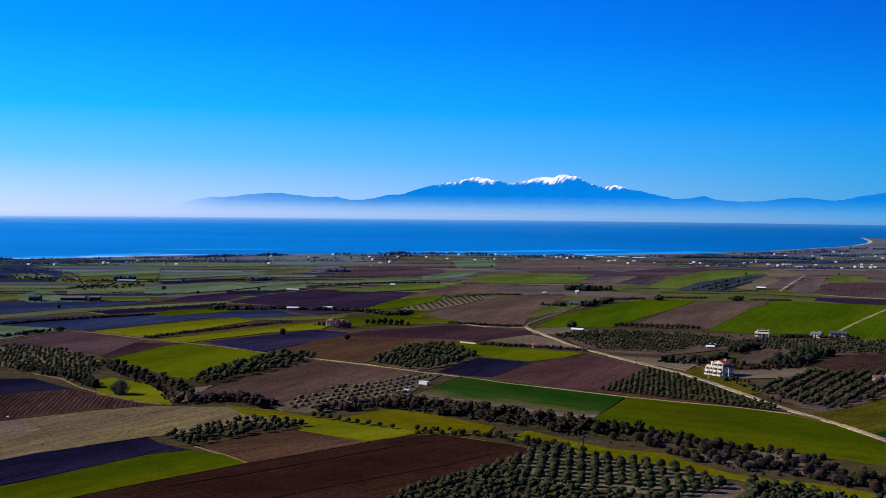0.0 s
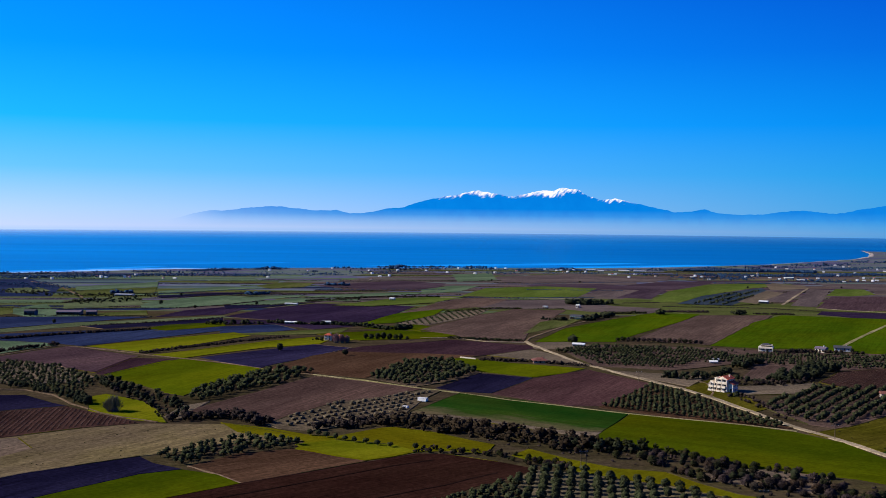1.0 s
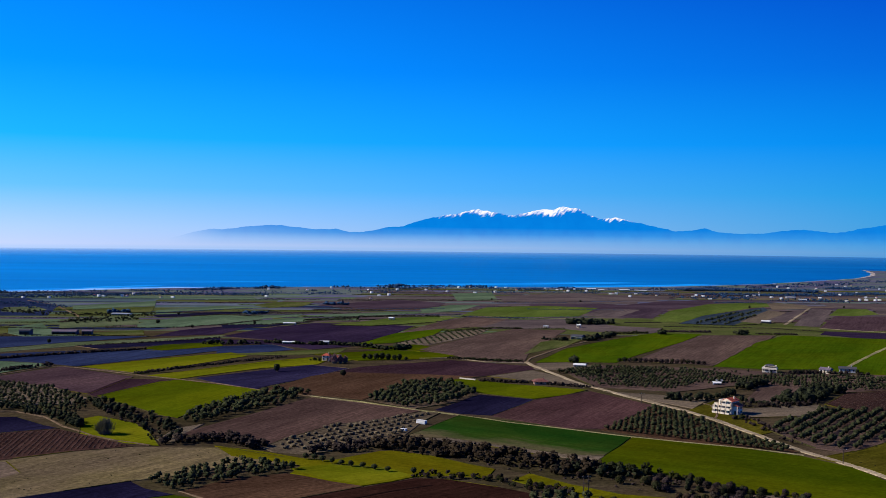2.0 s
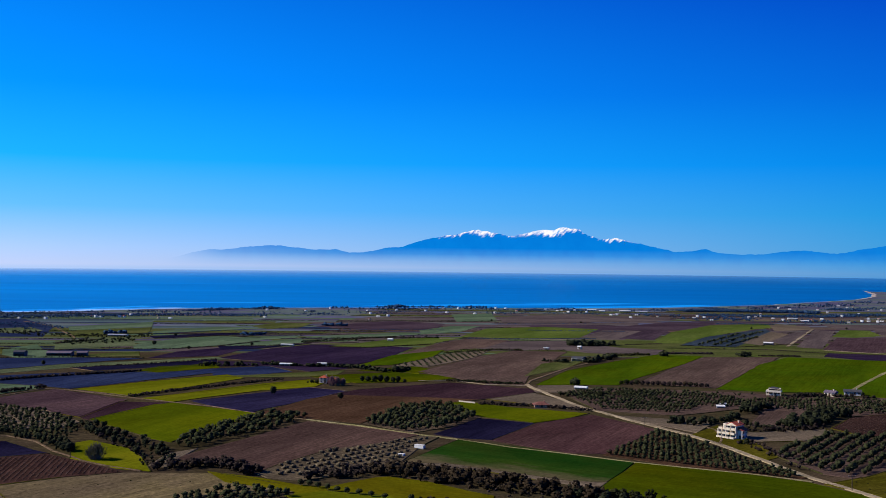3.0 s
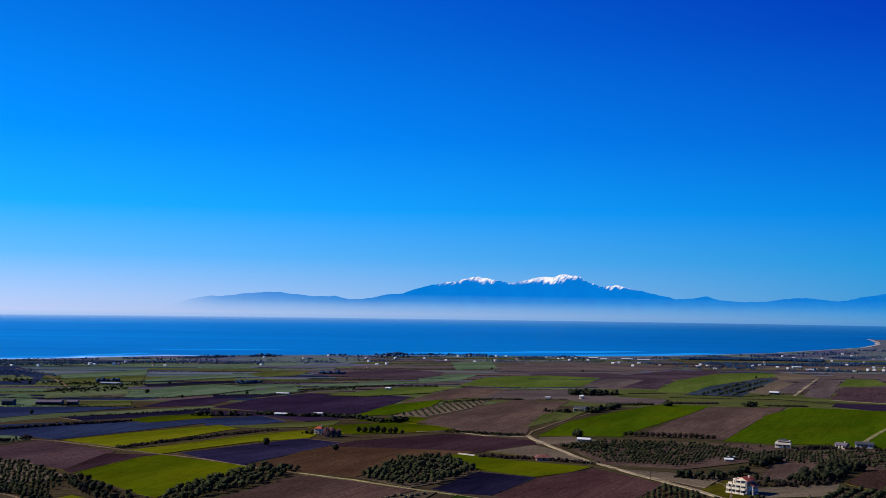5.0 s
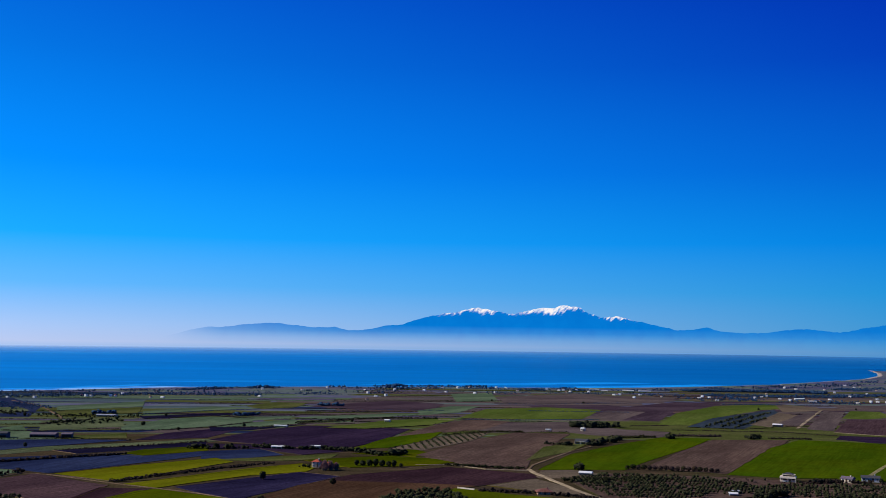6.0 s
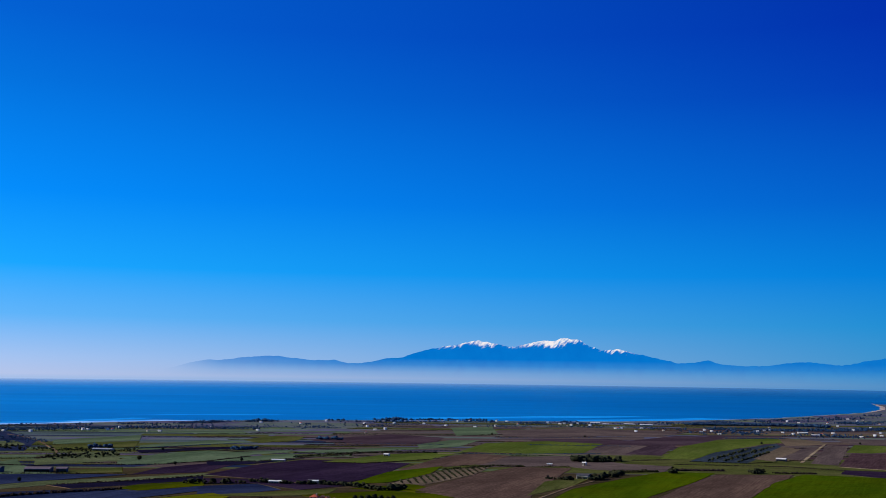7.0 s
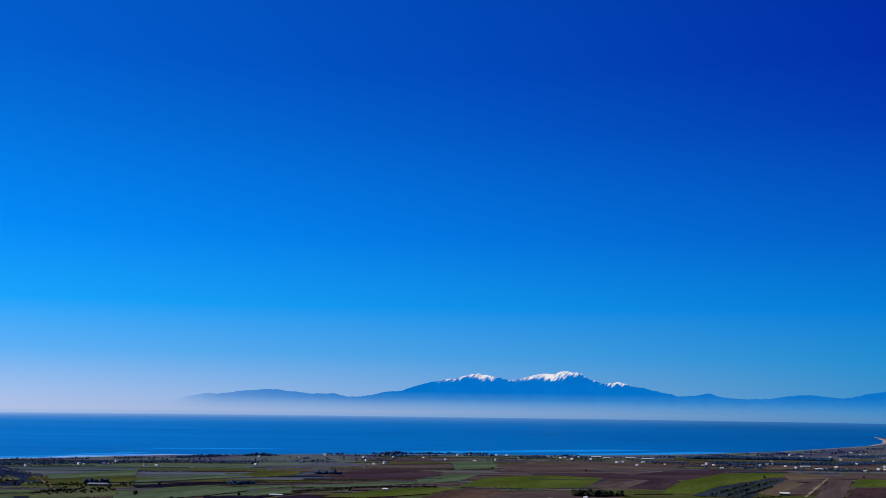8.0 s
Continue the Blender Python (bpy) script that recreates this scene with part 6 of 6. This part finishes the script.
def shed(name, label, x, y, heading, w, d, h, roof="gable", wall="grey", tile="grey", rise=0.9, bays=3, opening=2.4):
    """A farm shed with open bays between posts on its front (local -y)."""
    ob = new(name)
    ob.matrix_world = pose(x, y, 0.12, 0, 0, heading)
    step = w / bays
    walls = [(-w / 2, w / 2, d / 2 - 0.2, d / 2, -0.3, h), (-w / 2, -w / 2 + 0.2, -d / 2, d / 2 - 0.2, -0.3, h), (w / 2 - 0.2, w / 2, -d / 2, d / 2 - 0.2, -0.3, h),
             (-w / 2 + 0.2, w / 2 - 0.2, -d / 2, -d / 2 + 0.2, min(opening, h - 0.4), h)]
    part("wall", blocks(*walls), WALL[wall], ob)
    for k in range(1, bays):
        px = -w / 2 + k * step
        part("post", blocks((px - 0.12, px + 0.12, -d / 2, -d / 2 + 0.2, -0.3, min(opening, h - 0.4))), WALL[wall], ob)
    part("roof", roof_mesh(w, d, h + 0.003, rise, 0.4, roof), ROOF[tile], ob)
    return tagged(ob, label, "shed")


shed("barn", "white barn with open front bays and a dark roof", 119.5, 965, -30, 10, 8, 3.0, "gable", "white", "dark", 1.2, 2, 2.3)
shed("barn", "open barn with a white sheet roof", 344, 1172, -28, 9, 7, 2.2, "gable", "dark", "white", 0.9, 4, 1.8)
shed("long_shed", "long farm shed with a dull mauve sheet roof", -322, 958, 5, 20, 12, 2.4, "gable", "dark", "mauve", 1.2, 6, 1.8)
shed("long_shed", "small dark farm shed with a rust-red roof", -352, 948, 0, 9, 8, 3.6, "gable", "dark", "dark", 1.2, 3)
shed("long_shed", "dark farm shed at the end of a yard", -302, 955, 8, 8, 8, 3.0, "gable", "dark", "mauve", 1.0, 3)
shed("long_shed", "long low shed with a grey sheet roof", -337, 1175, -8, 20, 7, 1.6, "gable", "grey", "grey", 0.8, 6)
shed("long_shed", "long white shed along a row of trees", -121, 897, -9, 10, 5, 1.5, "gable", "white", "white", 0.6, 5, 1.6)
shed("long_shed", "small white shed beside the trees", -93, 899, 2, 7, 5, 2.0, "gable", "white", "white", 0.5, 2, 1.4)
shed("long_shed", "low pale greenhouse shed among bushes", 96, 764, -20, 8, 4, 1.5, "gable", "grey", "white", 0.9, 4)
shed("long_shed", "small grey-roofed shelter in the olives", 173, 690, 12, 4, 3, 1.2, "lean", "grey", "grey", 0.5, 2)
shed("long_shed", "small white-roofed shelter in the olives", 169, 682, -8, 4.5, 3, 1.1, "lean", "grey", "white", 0.5, 2)
shed("long_shed", "low white shed in the far fields", -147, 1085, -10, 12, 4, 1.3, "gable", "white", "white", 0.5, 4, 1.4)
shed("long_shed", "low white shed in the far fields", 103, 1083, -25, 4, 3, 1.4, "flat", "white", "white", 0.5, 2, 1.4)
shed("long_shed", "low white shed at a field edge", -51, 1160, -20, 5, 4, 1.8, "gable", "white", "white", 0.8, 2, 1.4)


def container(x, y, heading, l=5.2, w=2.4, h=2.3):
    """A white field container with a door and ribbed sides on skids."""
    ob = new("container")
    ob.matrix_world = pose(x, y, 0.1, 0, 0, heading)
    part("body", blocks((-l / 2, l / 2, -w / 2, w / 2, 0.25, h)), ROOF["white"], ob)
    part("roof", blocks((-l / 2 - 0.08, l / 2 + 0.08, -w / 2 - 0.08, w / 2 + 0.08, h, h + 0.12)), ROOF["white"], ob)
    part("door", blocks((-l / 2 - 0.05, -l / 2, -w * 0.3, w * 0.3, 0.35, h - 0.1)), ROOF["grey"], ob)
    for s in (-0.8, 0.8):
        part("skid", blocks((-l / 2, l / 2, s - 0.1, s + 0.1, -0.1, 0.25)), STEEL, ob)
    return tagged(ob, "white metal field container on skids beside the orchard", "container")


container(-7.8, 532, -32, 4.8, 2.0, 1.6)
container(-15.5, 512, -30, 2.6, 1.8, 1.0)
container(-174, 438, -70, 0.9, 0.8, 0.8)
house("farmhouse", "small farmhouse with a faded red roof in the olives", 226, 556, -10, 8, 6, 2.4, "gable", "cream", "rust", 1, 1.2, 0.5, 3)


def wall_piece(x, y, heading, l, h):
    ob = new("garden_wall")
    ob.matrix_world = pose(x, y, 0.05, 0, 0, heading)
    part("body", blocks((-l / 2, l / 2, -0.15, 0.15, -0.1, h)), WALL["white"], ob)
    part("coping", blocks((-l / 2 - 0.05, l / 2 + 0.05, -0.22, 0.22, h, h + 0.1)), WALL["white"], ob)
    return tagged(ob, "long low whitewashed wall at a field edge", "wall")


wall_piece(17.5, 691, -34, 11.5, 0.9)


# ---- utility poles ----
def pole(x, y, heading, h, twin=False):
    ob = new("utility_pole")
    ob.matrix_world = pose(x, y, 0.0, 0, 0, heading)
    v, f = [], []
    for off in ((-0.9, 0.9) if twin else (0.0,)):
        v, f = [], []
        limb(v, f, (off, 0, -0.3), (off, 0, h), 0.17, 0.12, 8)
        new("post", raw_mesh("post", np.concatenate(v), np.concatenate([np.array(q) for q in f]), WOOD)).parent = ob
    part("crossarm", blocks((-1.5, 1.5, -0.14, -0.02, h - 0.7, h - 0.54)), WOOD, ob)
    for k in (-1.3, 0.0 if not twin else 0.45, 1.3):
        part("insulator", blocks((k - 0.06, k + 0.06, -0.12, 0.0, h - 0.54, h - 0.28)), STEEL, ob)
    if twin:
        part("brace", blocks((-0.9, 0.9, -0.06, 0.06, h * 0.6, h * 0.6 + 0.14)), WOOD, ob)
    return tagged(ob, "weathered wooden utility pole" if not twin else "dark twin wooden utility pole with a crossarm", "pole", "poles of the power line")


pole(51.1, 391.0, 0, 7.5, True)
pole(108.0, 599.4, 0, 6.5, False)
pole(160.8, 450.3, 0, 6.5, False)
pole(101.3, 346.0, 0, 5.5, False)
pole(140.2, 566.6, 0, 5, False)
pole(163.5, 396.8, 0, 6, False)


# ---- far houses of the coast ----
def cottage_kinds():
    kinds = [house("house", "small white coastal house with red tiled roof", *FAR_SPOTS[0], 0, 7, 6, 3.2, "hip", "chalk", "red", 1, 1.4, 0.4, 2, False),
             house("house", "white flat-roofed coastal house", *FAR_SPOTS[1], 0, 7.5, 6.5, 5.2, "flat", "chalk", "white", 2, 0.5, 0.2, 2, False),
             house("house", "cream coastal house with rust roof", *FAR_SPOTS[2], 0, 6, 6, 3.0, "gable", "cream", "rust", 1, 1.3, 0.4, 2, False),
             house("house", "low white coastal bungalow with pale roof", *FAR_SPOTS[3], 0, 10, 6, 2.8, "gable", "chalk", "white", 1, 0.8, 0.4, 3, False)]
    return kinds


FAR_SPOTS = [
    (-474, 1514), (-434, 1509), (-406, 1637), (-317, 1594), (-464, 1502), (-458, 1503), (-428, 1510), (-431, 1553), (-549, 1456),
    (-513, 1451), (-377, 1493), (-362, 1496), (-286, 1772), (-271, 1739), (-244, 1550), (-210, 1735), (-180, 1818), (-115, 1759),
    (-105, 1674), (-97, 1525), (-89, 1599), (-76, 1617), (-70, 1769), (-24, 1781), (-6, 1862), (5, 1845), (10, 1735),
    (30, 1871), (50, 1897), (53, 1710), (85, 1735), (94, 1888), (111, 1892), (123, 1798), (176, 1868), (193, 1833),
    (200, 1835), (198, 1779), (207, 1799), (222, 1840), (235, 1788),
]
FAR_SPOTS_B = [
    (265, 1725), (269, 1726), (274, 1727), (306, 1734), (282, 1649), (330, 1691), (381, 1671), (394, 1705), (397, 1674),
    (393, 1613), (435, 1698), (468, 1689), (489, 1726), (497, 1727), (524, 1819), (503, 1681), (504, 1637), (623, 2044),
    (630, 2002), (677, 1992), (657, 1887), (782, 2180), (762, 2079), (793, 2134), (586, 1597), (618, 1631), (653, 1698),
    (629, 1634), (671, 1702), (637, 1621), (650, 1638), (794, 2000), (769, 1994), (782, 1936), (693, 1840), (635, 1758),
    (577, 1682), (548, 1646),
]
kinds = cottage_kinds()
for ob in kinds:
    ob["group"] = "houses along the coast"
    ob.scale = (0.48, 0.48, 0.48)
for k, (x, y) in enumerate(FAR_SPOTS[4:] + FAR_SPOTS_B):
    copy_thing(kinds[(1, 3, 0, 1, 3, 1, 2, 3, 1)[k % 9]], pose(x, y, 0.12, 0, 0, rng.uniform(-60, -15)))
for x, y, w in ((254, 1867, 20), (306, 1842, 24), (330, 1828, 26), (529, 1672, 18), (528, 1613, 14), (266, 1832, 12)
                ):
    shed("warehouse", "long white warehouse near the coast", x, y, rng.uniform(-16, -8), w * 0.75, 6, 1.6, "gable", "chalk", "white", 0.6, 6, 1.0)
